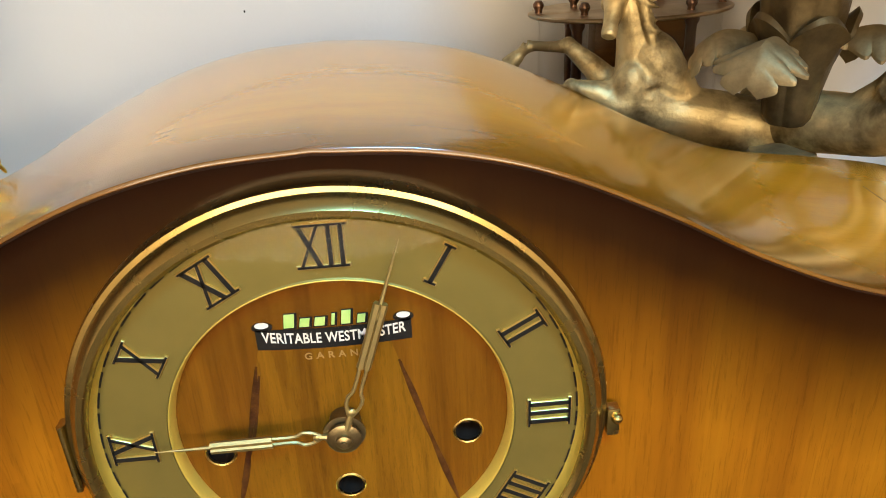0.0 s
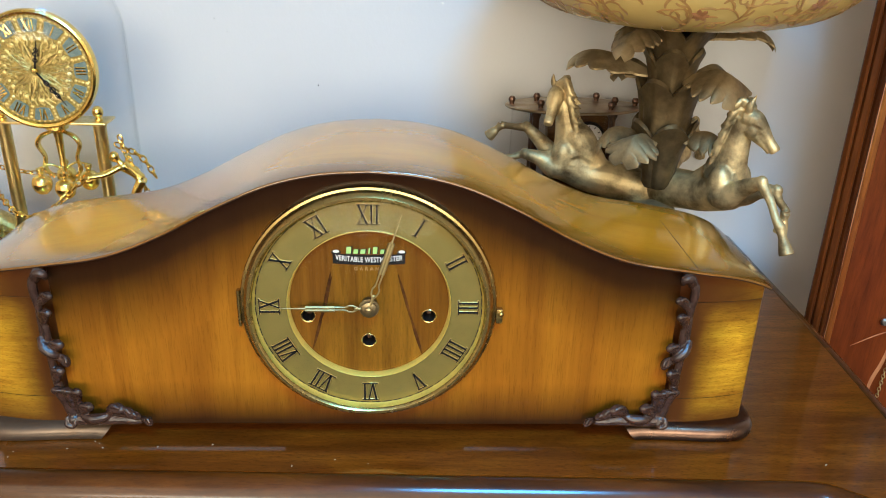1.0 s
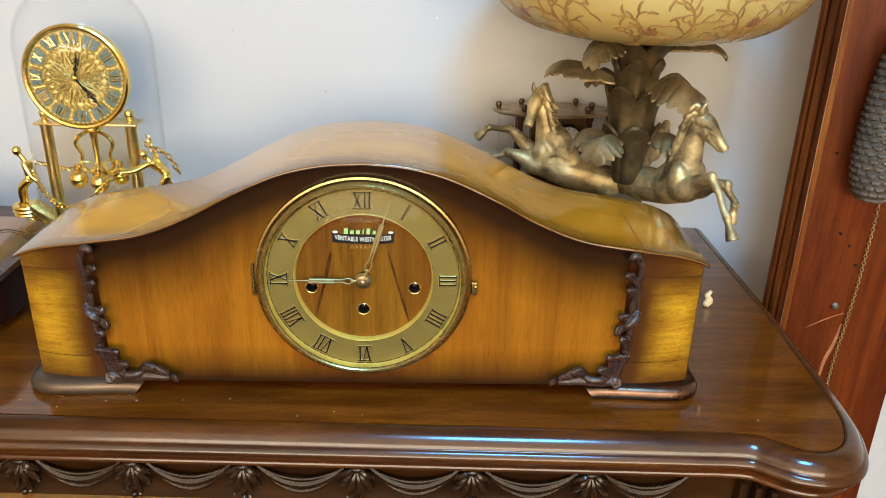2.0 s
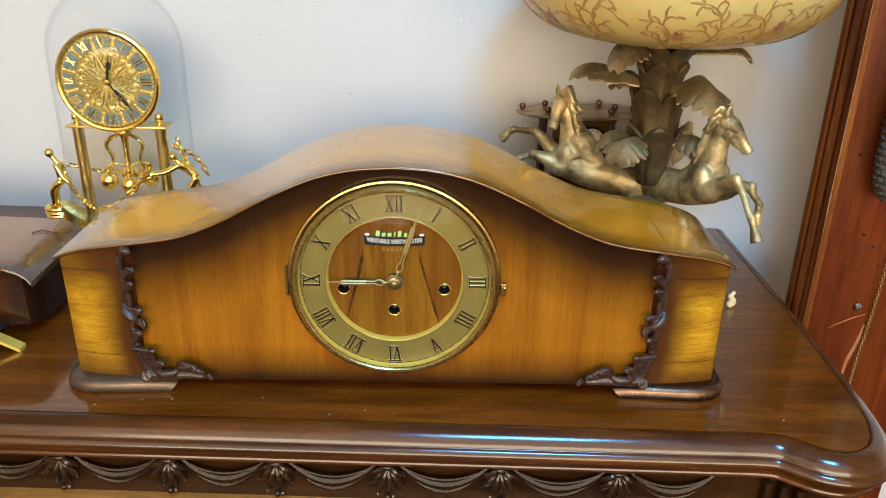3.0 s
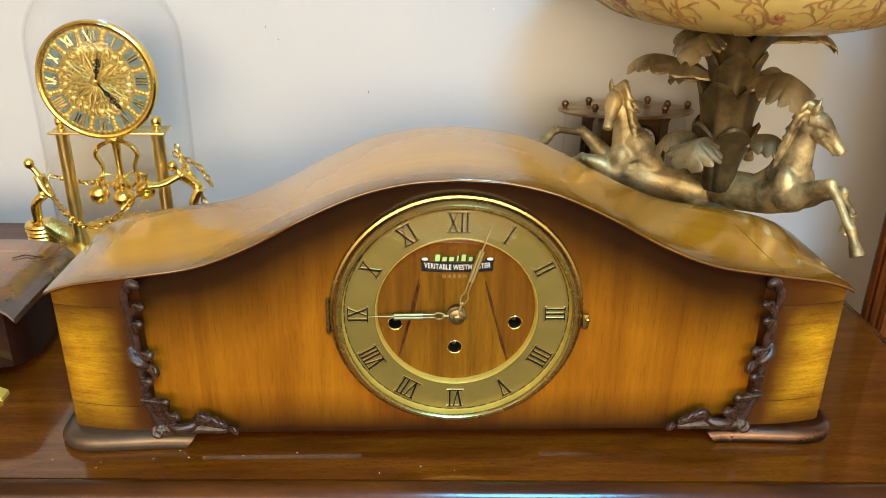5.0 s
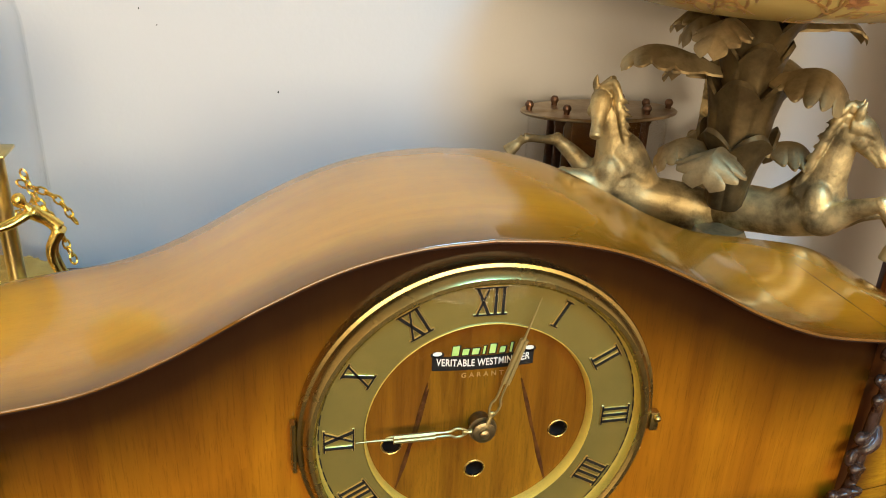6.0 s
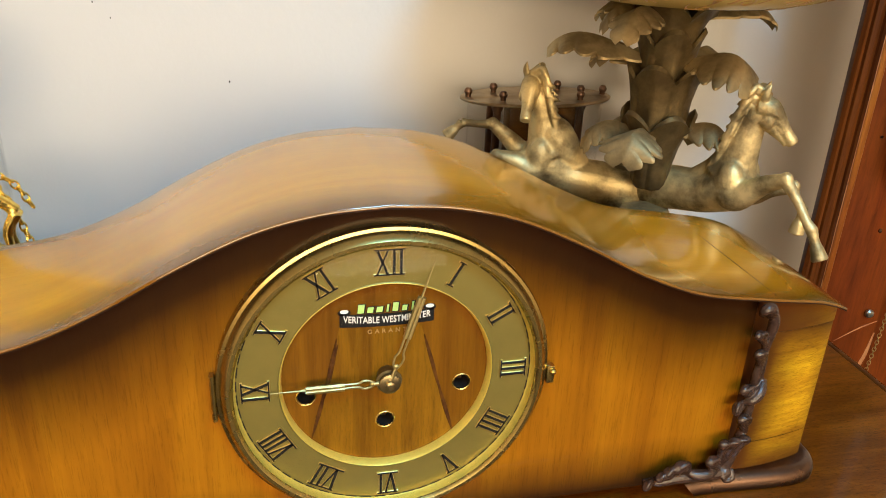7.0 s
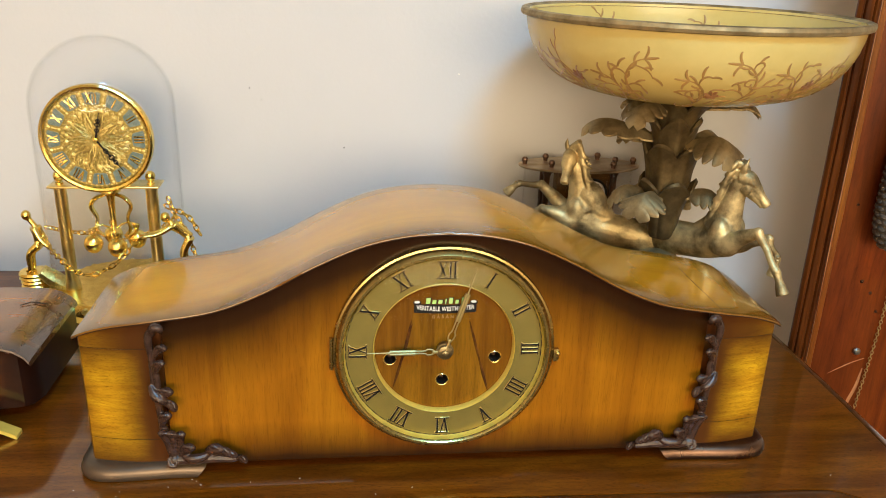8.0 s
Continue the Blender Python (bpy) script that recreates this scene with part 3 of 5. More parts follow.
def mount(s):
    """Carved acanthus mount: an upright run of fluted, flaring leaves and a lying one."""
    bm = bmesh.new()
    X = lambda x, z, y=-0.002: (s * (x - 0.003), y, z)
    t = lambda pts, r, n=10, flat=1.0: tube(bm, [X(*p) for p in pts], r, n, 5, flat)

    def leaf(root, mid, tip, r):
        """A leaf that widens from its root to a cut, scalloped lip."""
        d = Vector((tip[0] - mid[0], tip[1] - mid[1])).normalized()
        n = Vector((-d.y, d.x))
        if n.y > 0:
            n = -n
        pts = [X(root[0], root[1], -0.003), X(mid[0], mid[1], -0.006), X(tip[0] - 0.25 * r * d.x, tip[1] - 0.25 * r * d.y, -0.0085), X(tip[0] + 0.5 * r * d.x + 0.5 * r * n.x, tip[1] + 0.5 * r * d.y + 0.5 * r * n.y, -0.0105), X(tip[0] + 0.7 * r * d.x + 1.2 * r * n.x, tip[1] + 0.7 * r * d.y + 1.2 * r * n.y, -0.0105)]
        tube(bm, pts, [0.55 * r, 0.78 * r, 1.15 * r, 0.95 * r, 0.4 * r], 14, 5, 0.8, (0, 1, 0))
        # the sharp upper lip
        t(((mid[0] - 0.9 * r * n.x, mid[1] - 0.9 * r * n.y, -0.006), (tip[0] - 1.0 * r * n.x, tip[1] - 1.0 * r * n.y, -0.0105), (tip[0] + 0.8 * r * d.x + 0.1 * r * n.x, tip[1] + 0.8 * r * d.y + 0.1 * r * n.y, -0.0125)), [0.15 * r, 0.42 * r, 0.36 * r])

    # the stalk, thick and thin by turns
    t(((0.2445, 1.1, -0.004), (0.2485, 1.09, -0.005), (0.2475, 1.07, -0.004), (0.2445, 1.052, -0.005), (0.2455, 1.03, -0.004), (0.243, 1.005, -0.005), (0.239, 0.984, -0.004), (0.2355, 0.972, -0.004)),
      [0.0028, 0.0036, 0.0028, 0.003, 0.0034, 0.0033, 0.0042, 0.004])
    t(((0.25, 1.075, -0.003), (0.2485, 1.06, -0.004), (0.2485, 1.045, -0.004), (0.25, 1.03, -0.003)), [0.001, 0.0022, 0.0022, 0.001])
    # rolled head
    t(((0.2465, 1.094, -0.004), (0.2425, 1.1005, -0.007), (0.238, 1.1, -0.008), (0.2375, 1.0955, -0.006)), [0.004, 0.0042, 0.0034, 0.002])
    leaf((0.2475, 1.067), (0.2445, 1.075), (0.2375, 1.083), 0.0034)
    leaf((0.246, 1.05), (0.2445, 1.06), (0.2405, 1.0685), 0.0036)
    # the double leaf in the middle
    leaf((0.2465, 1.022), (0.244, 1.033), (0.237, 1.042), 0.0042)
    leaf((0.2475, 1.032), (0.241, 1.0305), (0.233, 1.0285), 0.0036)
    t(((0.2505, 1.046, -0.004), (0.2465, 1.039, -0.009), (0.2405, 1.0345, -0.0105), (0.2365, 1.0325, -0.009)), [0.003, 0.0042, 0.0036, 0.0016])
    leaf((0.2455, 0.998), (0.244, 1.008), (0.2395, 1.0185), 0.004)
    # the broad fan above the corner
    for k in range(3):
        leaf((0.2385 - 0.001 * k, 0.972), (0.24 - 0.0045 * k, 0.987), (0.2425 - 0.0068 * k, 1.001 - 0.0008 * k), 0.0036)
    # the lying run
    t(((0.238, 0.9725, -0.004), (0.226, 0.972, -0.005), (0.213, 0.972, -0.005), (0.2, 0.9725, -0.005), (0.188, 0.9715, -0.005), (0.177, 0.971, -0.003)), [0.005, 0.0048, 0.0044, 0.0044, 0.0038, 0.002])
    leaf((0.233, 0.971), (0.2285, 0.979), (0.223, 0.9865), 0.0042)
    t(((0.2285, 0.9765, -0.005), (0.2215, 0.9755, -0.0085), (0.2125, 0.976, -0.008), (0.206, 0.979, -0.006)), [0.0032, 0.0042, 0.0038, 0.002])
    leaf((0.2125, 0.972), (0.207, 0.979), (0.2, 0.985), 0.0048)
    leaf((0.206, 0.974), (0.1995, 0.979), (0.192, 0.9815), 0.0042)
    leaf((0.1965, 0.973), (0.191, 0.9765), (0.1865, 0.979), 0.0034)
    leaf((0.188, 0.971), (0.1825, 0.973), (0.1775, 0.9735), 0.0032)
    ball(bm, X(0.2365, 0.9725, -0.005), 0.006, (1, 0.9, 0.9))
    t(((0.2405, 0.976, -0.007), (0.2405, 0.9705, -0.0095), (0.236, 0.9685, -0.0095), (0.2335, 0.972, -0.0095)), [0.0014, 0.0022, 0.002, 0.0012])
    return bm


for s in (-1, 1):
    fused(part("carved_mount", mount(s), M_CARVED, clock, "dark brown carved acanthus corner mount"), 0.00055, 1)

# dial
C = Vector((0, -0.003, ZC))
bm = bmesh.new()
lathe(bm, [(0.0962, -0.005), (0.0962, 0.0005), (0.0955, 0.0018), (0.0938, 0.0024), (0.0932, 0.0036), (0.0922, 0.0066), (0.0902, 0.0084), (0.0882, 0.0084), (0.0868, 0.0072), (0.0864, 0.0062)], C, 120, FRONT)
bezel = part("bezel", bm, M_BEZEL, clock, "round polished brass bezel ring")
bm = bmesh.new()
lathe(bm, [(0.0866, 0.0062), (0.0864, 0.0036), (0.086, 0.0014), (0.0853, 0.0003)], C, 120, FRONT)
part("inner_reflector", bm, M_REFLECT, bezel, "bright sloping inner brass ring")
bm = bmesh.new()
lathe(bm, [(0.0862, 0.0), (0.0625, 0.0), (0.062, 0.0005), (0.062, -0.004)], C, 120, FRONT)
chapter = part("chapter_ring", bm, M_CHAPTER, clock, "satin gold chapter ring with raised numerals")
bm = bmesh.new()
lathe(bm, [(0.0619, 0.0002), (0.0616, 0.0004), (0.0612, 0.0), (0.0602, -0.0055)], C, 120, FRONT)
part("inner_rim", bm, M_REFLECT, chapter, "bright yellow brass inner wall of the ring")
HOLES = ((-0.0468, 1.0622), (0.0452, 1.0625), (-0.0008, 1.0412))
WOOD = Vector((0, C.y + 0.0055, 0))
bm = bmesh.new()
edges = []
for (hx, hz), r, n in (((0, ZC), 0.0606, 96), *((h, 0.0052, 28) for h in HOLES)):
    ring = [bm.verts.new((hx + r * math.cos(2 * math.pi * k / n), WOOD.y, hz + r * math.sin(2 * math.pi * k / n))) for k in range(n)]
    edges += [bm.edges.new((ring[k], ring[(k + 1) % n])) for k in range(n)]
bmesh.ops.triangle_fill(bm, edges=edges, use_beauty=True, use_dissolve=False)
bmesh.ops.recalc_face_normals(bm, faces=bm.faces)
centre = part("dial_centre", bm, M_DIALWOOD, clock, "figured walnut dial centre", smooth=False)
# a lighter, book-matched veneer between the two dark joints
left = lambda z: -0.0285 - 0.2388 * (1.0995 - z)
right = lambda z: 0.0215 + 0.2778 * (1.0975 - z)
bm = bmesh.new()
zs = [1.108 - 0.0951 * k / 40 for k in range(41)]
half = lambda z: math.sqrt(max(0.0, 0.0602 ** 2 - (z - ZC) ** 2))
ring = [(max(left(z), -half(z)), z) for z in zs] + [(min(right(z), half(z)), z) for z in zs[::-1]]
vs = [bm.verts.new((x, WOOD.y - 0.00012, z)) for x, z in ring]
edges = [bm.edges.new((vs[k], vs[(k + 1) % len(vs)])) for k in range(len(vs))]
vs = [bm.verts.new((HOLES[2][0] + 0.0055 * math.cos(2 * math.pi * k / 28), WOOD.y - 0.00012, HOLES[2][1] + 0.0055 * math.sin(2 * math.pi * k / 28))) for k in range(28)]
edges += [bm.edges.new((vs[k], vs[(k + 1) % 28])) for k in range(28)]
bmesh.ops.triangle_fill(bm, edges=edges, use_beauty=True, use_dissolve=False)
bmesh.ops.recalc_face_normals(bm, faces=bm.faces)
part("centre_veneer", bm, M_DIALMID, centre, "lighter golden veneer wedge", smooth=False)
for pts in (((-0.0285, 1.102), (-0.0315, 1.087), (-0.0355, 1.07), (-0.0395, 1.053), (-0.0445, 1.035)), ((0.0215, 1.1), (0.0262, 1.083), (0.031, 1.065), (0.036, 1.047), (0.0415, 1.028)),
            ((-0.028, 1.098), (-0.0335, 1.072), (-0.0415, 1.05)), ((0.022, 1.099), (0.028, 1.074), (0.0355, 1.05))):
    bm = bmesh.new()
    n = len(pts)
    tube(bm, [(x, WOOD.y - 0.0002, z - 0.0025) for x, z in pts], [0.0004] + [(0.0012, 0.0007, 0.0013)[j % 3] if n > 4 else 0.0006 for j in range(n - 2)] + [0.0003], 6, 5, 0.25, (0, 1, 0))
    part("grain_figure", bm, M_GRAINLINE, centre)
for hx, hz in HOLES:
    bm = bmesh.new()
    lathe(bm, [(0.0048, -0.0006), (0.0049, 0.0004), (0.0054, 0.0006), (0.0059, 0.0002), (0.006, -0.0012)], (hx, WOOD.y, hz), 36, FRONT)
    eyelet = part("winding_hole", bm, M_BEZEL, centre, "brass-rimmed winding hole")
    bm = bmesh.new()
    lathe(bm, [(0.0049, 0.0002), (0.0049, -0.02), (0.0, -0.0205)], (hx, WOOD.y, hz), 28, FRONT)
    part("hole_sleeve", bm, M_DARK, eyelet)
    bm = bmesh.new()
    box(bm, (hx, WOOD.y + 0.012, hz), (0.0032, 0.012, 0.0032), 0.0004)
    part("winding_square", bm, M_PLATE, eyelet)

# minute track: dashes between the hours
bm = bmesh.new()
for k in range(60):
    a0, a1 = (2 * math.pi * (k + 0.12) / 60, 2 * math.pi * (k + 0.88) / 60)
    ps = []
    for r, a in ((0.0846, a0), (0.0846, (a0 + a1) / 2), (0.0846, a1), (0.0854, a1), (0.0854, (a0 + a1) / 2), (0.0854, a0)):
        ps.append(bm.verts.new((r * math.sin(a), C.y - 0.0004, ZC + r * math.cos(a))))
    bm.faces.new(ps)
bmesh.ops.recalc_face_normals(bm, faces=bm.faces)
tagged(part("minute_track", bm, M_BLACK, chapter, "black minute dashes"), kind="stuff")

GLYPH = {"I": 0.0042, "V": 0.0092, "X": 0.0096}


def numeral(text, hour):
    """Raised numeral, black on gold, its head outwards."""
    bm = bmesh.new()
    h = 0.0148
    width = sum(GLYPH[c] for c in text)
    k = min(0.92, 0.0172 / width)
    u, strokes = -width * k / 2, []
    for c in text:
        w = GLYPH[c] * k
        if c == "I":
            strokes.append(((u + w / 2, -h / 2), (u + w / 2, h / 2), 0.0015))
        elif c == "V":
            strokes += [((u + w * 0.5, -h / 2), (u + w * 0.16, h / 2), 0.0016), ((u + w * 0.5, -h / 2), (u + w * 0.86, h / 2), 0.001)]
        else:
            strokes += [((u + w * 0.84, -h / 2), (u + w * 0.16, h / 2), 0.0016), ((u + w * 0.16, -h / 2), (u + w * 0.84, h / 2), 0.001)]
        u += w
    half = width * k / 2 + 0.0002
    if text != "V":
        strokes += [((-half, -h / 2), (half, -h / 2), 0.0008)]
    strokes += [((-half, h / 2), (half, h / 2), 0.0008)]
    a = radians(30 * hour)
    ca, sa = math.cos(a), math.sin(a)
    for (u0, v0), (u1, v1), w in strokes:
        d = Vector((u1 - u0, v1 - v0))
        ang = math.atan2(d.y, d.x)
        for mat_i, ww, hh, lift in ((0, w + 0.0006, 0.001, 0.0005), (1, w, 0.0004, 0.0011)):
            before = set(bm.faces)
            vs = box(bm, (0, 0, 0), (d.length + (0.0006 if mat_i == 0 else 0), ww, hh), 0.00012 if mat_i == 0 else 0, None, 1)
            for v in vs:
                x, y = v.co.x * math.cos(ang) - v.co.y * math.sin(ang) + (u0 + u1) / 2, v.co.x * math.sin(ang) + v.co.y * math.cos(ang) + (v0 + v1) / 2 + 0.0747
                v.co = Vector((x * ca + y * sa, C.y - lift - v.co.z, ZC - x * sa + y * ca))
            for f in set(bm.faces) - before:
                f.material_index = mat_i
    bmesh.ops.recalc_face_normals(bm, faces=bm.faces)
    return bm


for hour, text in enumerate(("XII", "I", "II", "III", "IIII", "V", "VI", "VII", "VIII", "IX", "X", "XI")):
    part("numeral", numeral(text, hour), (M_BRASS, M_BLACK), chapter, smooth=False)

# printed banner, the maker's mark above it as plain green shapes


def lettering(text, size, at, mat, parent, name, label="", bend=0.0, stretch=1.0, space=1.05):
    cu = bpy.data.curves.new(name, "FONT")
    cu.body, cu.size, cu.align_x, cu.align_y, cu.extrude, cu.space_character = text, size, "CENTER", "CENTER", 0.00004, space
    cu.offset = size * 0.018
    tmp = new("letters", cu)
    me = bpy.data.meshes.new_from_object(tmp.evaluated_get(bpy.context.evaluated_depsgraph_get()))
    bpy.data.objects.remove(tmp)
    bm = bmesh.new()
    bm.from_mesh(me)
    bpy.data.meshes.remove(me)
    for v in bm.verts:
        x, y, z = v.co
        v.co = Vector((at[0] + x * stretch, at[1] - z, at[2] + y - bend * x * x))
    bmesh.ops.recalc_face_normals(bm, faces=bm.faces)
    return part(name, bm, mat, parent, label, smooth=False)


BZ, BEND = 1.1093, -1.6
bm = bmesh.new()
rows = [[Vector((x, WOOD.y - 0.0004, BZ + s * 0.0041 - BEND * x * x)) for x in np.linspace(-0.0268, 0.0268, 25)] for s in (-1, 1)]
sheet(bm, rows)
bmesh.ops.recalc_face_normals(bm, faces=bm.faces)
banner = part("banner", bm, M_BLACK, centre, "black printed banner with white lettering", smooth=False)
lettering("VERITABLE WESTMINSTER", 0.0058, (0, WOOD.y - 0.0006, BZ), M_WHITE, banner, "banner_lettering", "white capitals", BEND, 0.7)
lettering("GARANTI", 0.0038, (0.0012, WOOD.y - 0.0005, BZ - 0.0072), M_GOLDPRINT, centre, "small_lettering", "thin gold capitals", 0, 1.0, 1.75)
for s in (-1, 1):
    bm = bmesh.new()
    lathe(bm, [(0.0, 0.0), (0.0036, 0.0), (0.0036, 0.0002)], (s * 0.0242, WOOD.y - 0.0004, BZ + 0.0062), 20, FRONT)
    bmesh.ops.scale(bm, verts=bm.verts, vec=(1, 1, 0.55), space=Matrix.Translation((0, 0, -(BZ + 0.0062))))
    part("banner_curl", bm, M_BLACK, banner)
    bm = bmesh.new()
    lathe(bm, [(0.0, 0.0), (0.0024, 0.0), (0.0024, 0.0002)], (s * 0.0242, WOOD.y - 0.0006, BZ + 0.007), 20, FRONT)
    bmesh.ops.scale(bm, verts=bm.verts, vec=(1, 1, 0.5), space=Matrix.Translation((0, 0, -(BZ + 0.007))))
    part("banner_curl_face", bm, M_WHITE, banner)
for x, hgt, w in ((-0.0148, 0.0054, 0.0036), (-0.0096, 0.0034, 0.0034), (-0.0044, 0.0034, 0.0036), (0.0002, 0.0045, 0.0012), (0.0046, 0.0054, 0.0032), (0.0098, 0.0034, 0.0028), (0.0144, 0.0054, 0.0012)):
    for mat, grow, lift, name in ((M_BLACK, 0.0009, 0.0003, "mark_shade"), (M_GREEN, 0.0, 0.0006, "maker_mark")):
        mark = bmesh.new()
        box(mark, (x + 0.35 * grow, WOOD.y - lift, BZ + 0.0072 + (hgt - 0.004) / 2 - 0.2 * grow), (w + grow, 0.0003, hgt + grow), 0.0001, None, 1)
        for v in mark.verts:
            # leaning, waisted block
            u = (v.co.z - BZ - 0.0052) / hgt
            v.co.x = x + (v.co.x - x) * (1 - 0.28 * (1 - abs(2 * u - 1))) + 0.0006 * (u - 0.5)
        part(name, mark, mat, centre, smooth=False)

# hands
def hand(angle, length, lift):
    bm = bmesh.new()
    a = radians(angle)
    P = lambda r, w, l=0.0: Vector((r * math.sin(a) + w * math.cos(a), C.y - lift - l, ZC + r * math.cos(a) - w * math.sin(a)))
    k = length / 0.068
    for s in (-1, 1):
        tube(bm, [P(0.0085 * k, s * 0.0006), P(0.0115 * k, s * 0.0022), P(0.015 * k, s * 0.0026), P(0.0185 * k, s * 0.0012), P(0.03 * k, s * 0.0013), P(0.046 * k, s * 0.0009)], 0.0007, 6, 4)
        tube(bm, [P(0.026 * k, s * 0.0011, 0.0003), P(0.048 * k, s * 0.0011, 0.0003)], 0.0014, 6)
    tube(bm, [P(0.004, 0), P(0.009 * k, 0)], [0.0016, 0.001], 8)
    tube(bm, [P(0.043 * k, 0), P(0.05 * k, 0), P(length, 0)], [0.0013, 0.0007, 0.0002], 6)
    vs = ball(bm, P(0.0098 * k, 0), 0.0017, (1, 0.6, 1))
    return bm


part("hour_hand", hand(-90.2, 0.067, 0.0035), M_HAND, clock, "slim open brass hand")
part("minute_hand", hand(17.6, 0.081, 0.0052), M_HAND, clock, "slim open brass hand")
bm = bmesh.new()
lathe(bm, [(0.0058, -0.0056), (0.0058, 0.0016), (0.0076, 0.002), (0.0076, 0.0027), (0.0048, 0.003), (0.0048, 0.0042), (0.0062, 0.0045), (0.0062, 0.0058), (0.0052, 0.0064), (0.0028, 0.0066), (0.0028, 0.008), (0.002, 0.0085), (0.0013, 0.0087), (0.0013, 0.0094), (0, 0.0095)], C, 32, FRONT)
part("hand_boss", bm, M_BOSS, clock, "turned brass boss at the hands' centre")
bm = bmesh.new()
R = 0.0866
out = [(R * k / 14, 0.0072 + 0.0135 * (1 - (k / 14) ** 2)) for k in range(15)]
lathe(bm, out + [(r, h - 0.0014) for r, h in out[::-1]], C, 80, FRONT)
g = part("dial_glass", bm, M_DIALGLASS, bezel, "clear domed glass")
g.visible_shadow = False
bm = bmesh.new()
box(bm, (-0.0972, -0.0015, 1.0715), (0.003, 0.005, 0.029), 0.0008)
tube(bm, [(-0.097, -0.0045, 1.057), (-0.097, -0.0045, 1.0865)], 0.0013, 10)
part("hinge", bm, M_BEZEL, bezel, "narrow brass hinge")
bm = bmesh.new()
box(bm, (0.0985, -0.003, 1.0665), (0.005, 0.005, 0.012), 0.001)
ball(bm, (0.0995, -0.006, 1.069), 0.0022)
part("latch", bm, M_BEZEL, bezel, "small brass latch")

bm = bmesh.new()
tube(bm, [(0.2475, cap_front(0.2475) + 0.004, cap_z(0.2475) + 0.0006), (0.2465, 0.05, cap_z(0.2465) + 0.001), (0.246, 0.1, cap_z(0.246) + 0.001)], [0.00025, 0.0003, 0.0002], 5)
part("cap_seam", bm, M_CAPEDGE, clock, "fine joint line in the veneer")

# ---- second clock at the side ----
side = thing("low_mantel_clock", (-0.53, 0.17, T), "dark sunburst veneered mantel clock case on brass feet", "clock")
bm = bmesh.new()
rings = []
for x, z in ((-0.80, 1.062), (-0.70, 1.056), (-0.60, 1.045), (-0.52, 1.038), (-0.46, 1.036), (-0.43, 1.0355), (-0.41, 1.034), (-0.398, 1.0305), (-0.389, 1.0245), (-0.384, 1.018)):
    rings.append([Vector((x, y, z + dz)) for y, dz in ((0.097, -0.006), (0.094, -0.003), (0.0945, -0.001), (0.098, 0.0), (0.12, 0.0005), (0.16, 0.0005), (0.2, 0.0), (0.236, -0.001), (0.238, -0.006))])
loops(bm, rings)
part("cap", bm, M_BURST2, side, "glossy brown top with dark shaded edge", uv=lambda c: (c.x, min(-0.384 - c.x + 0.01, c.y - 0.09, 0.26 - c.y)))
bm = bmesh.new()
rings = []
for z in (0.961, 0.964, 0.98, 1.0, 1.016, 1.03):
    e = 0.004 if z < 0.963 else 0.0
    x1 = -0.386 - e
    ring = [(-0.79, 0.101 + e), (-0.6, 0.101 + e), (-0.5, 0.101 + e), (x1 - 0.03, 0.101 + e), (x1 - 0.012, 0.104 + e), (x1 - 0.004, 0.112), (x1, 0.124), (x1, 0.18), (x1, 0.233), (-0.79, 0.233)]
    rings.append([Vector((x, y, min(z, 1.012 if x > x1 - 0.006 else 1.03))) for x, y in ring])
loops(bm, rings)
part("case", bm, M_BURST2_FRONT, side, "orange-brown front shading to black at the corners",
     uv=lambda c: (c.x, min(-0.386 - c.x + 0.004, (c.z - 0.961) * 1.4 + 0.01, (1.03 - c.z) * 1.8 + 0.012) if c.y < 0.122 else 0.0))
bm = bmesh.new()
prof = [(-0.4595, 0.951), (-0.44, 0.9685), (-0.434, 0.971), (-0.428, 0.969), (-0.3945, 0.952)]
pts = smooth_path([(x, 0, z) for x, z in prof], 5)
loops(bm, [[Vector((p.x, y, p.z + dz)) for p, dz in [(p, 0.0016) for p in pts] + [(p, -0.0026) for p in pts[::-1]]] for y in (0.068, 0.0685, 0.0805, 0.081)])
part("brass_foot", bm, M_REFLECT, side, "bent brass strip foot in the form of a flat peak")
bm = bmesh.new()
loops(bm, [[Vector((x, y, z)) for x, z in ((-0.60, 0.951), (-0.46, 0.951), (-0.46, 0.953), (-0.60, 0.953))] for y in (0.09, 0.21)])
box(bm, (-0.6, 0.16, 0.957), (0.3, 0.1, 0.01), 0)
box(bm, (-0.43, 0.09, 0.965), (0.02, 0.03, 0.004), 0)
part("foot_plate", bm, M_DARK, side, smooth=False)
bm = bmesh.new()
tube(bm, [(-0.422, 0.185, 1.0362), (-0.414, 0.193, 1.0362), (-0.398, 0.195, 1.0325)], 0.0006, 5)
part("scratch", bm, M_DARK, side)

# ---- anniversary clock under its dome ----
AX, AY = -0.372, 0.372
gold = thing("anniversary_clock", (AX, AY, T), "gilt anniversary clock with rotating ball pendulum under glass dome", "clock")
bm = bmesh.new()
lathe(bm, [(0, T), (0.088, T), (0.092, T + 0.003), (0.09, T + 0.007), (0.094, T + 0.011), (0.093, T + 0.017), (0.086, T + 0.021), (0.083, T + 0.03), (0.079, T + 0.034), (0.0, T + 0.035)], (AX, AY, 0), 64)
base = part("base", bm, M_GOLD, gold, "round gilt base with cast relief band")
bm = bmesh.new()
for k in range(64):
    a = 2 * math.pi * k / 64
    ball(bm, (AX + 0.094 * math.cos(a), AY + 0.094 * math.sin(a), T + 0.0095), 0.0042, (1, 1, 1.3), 1)
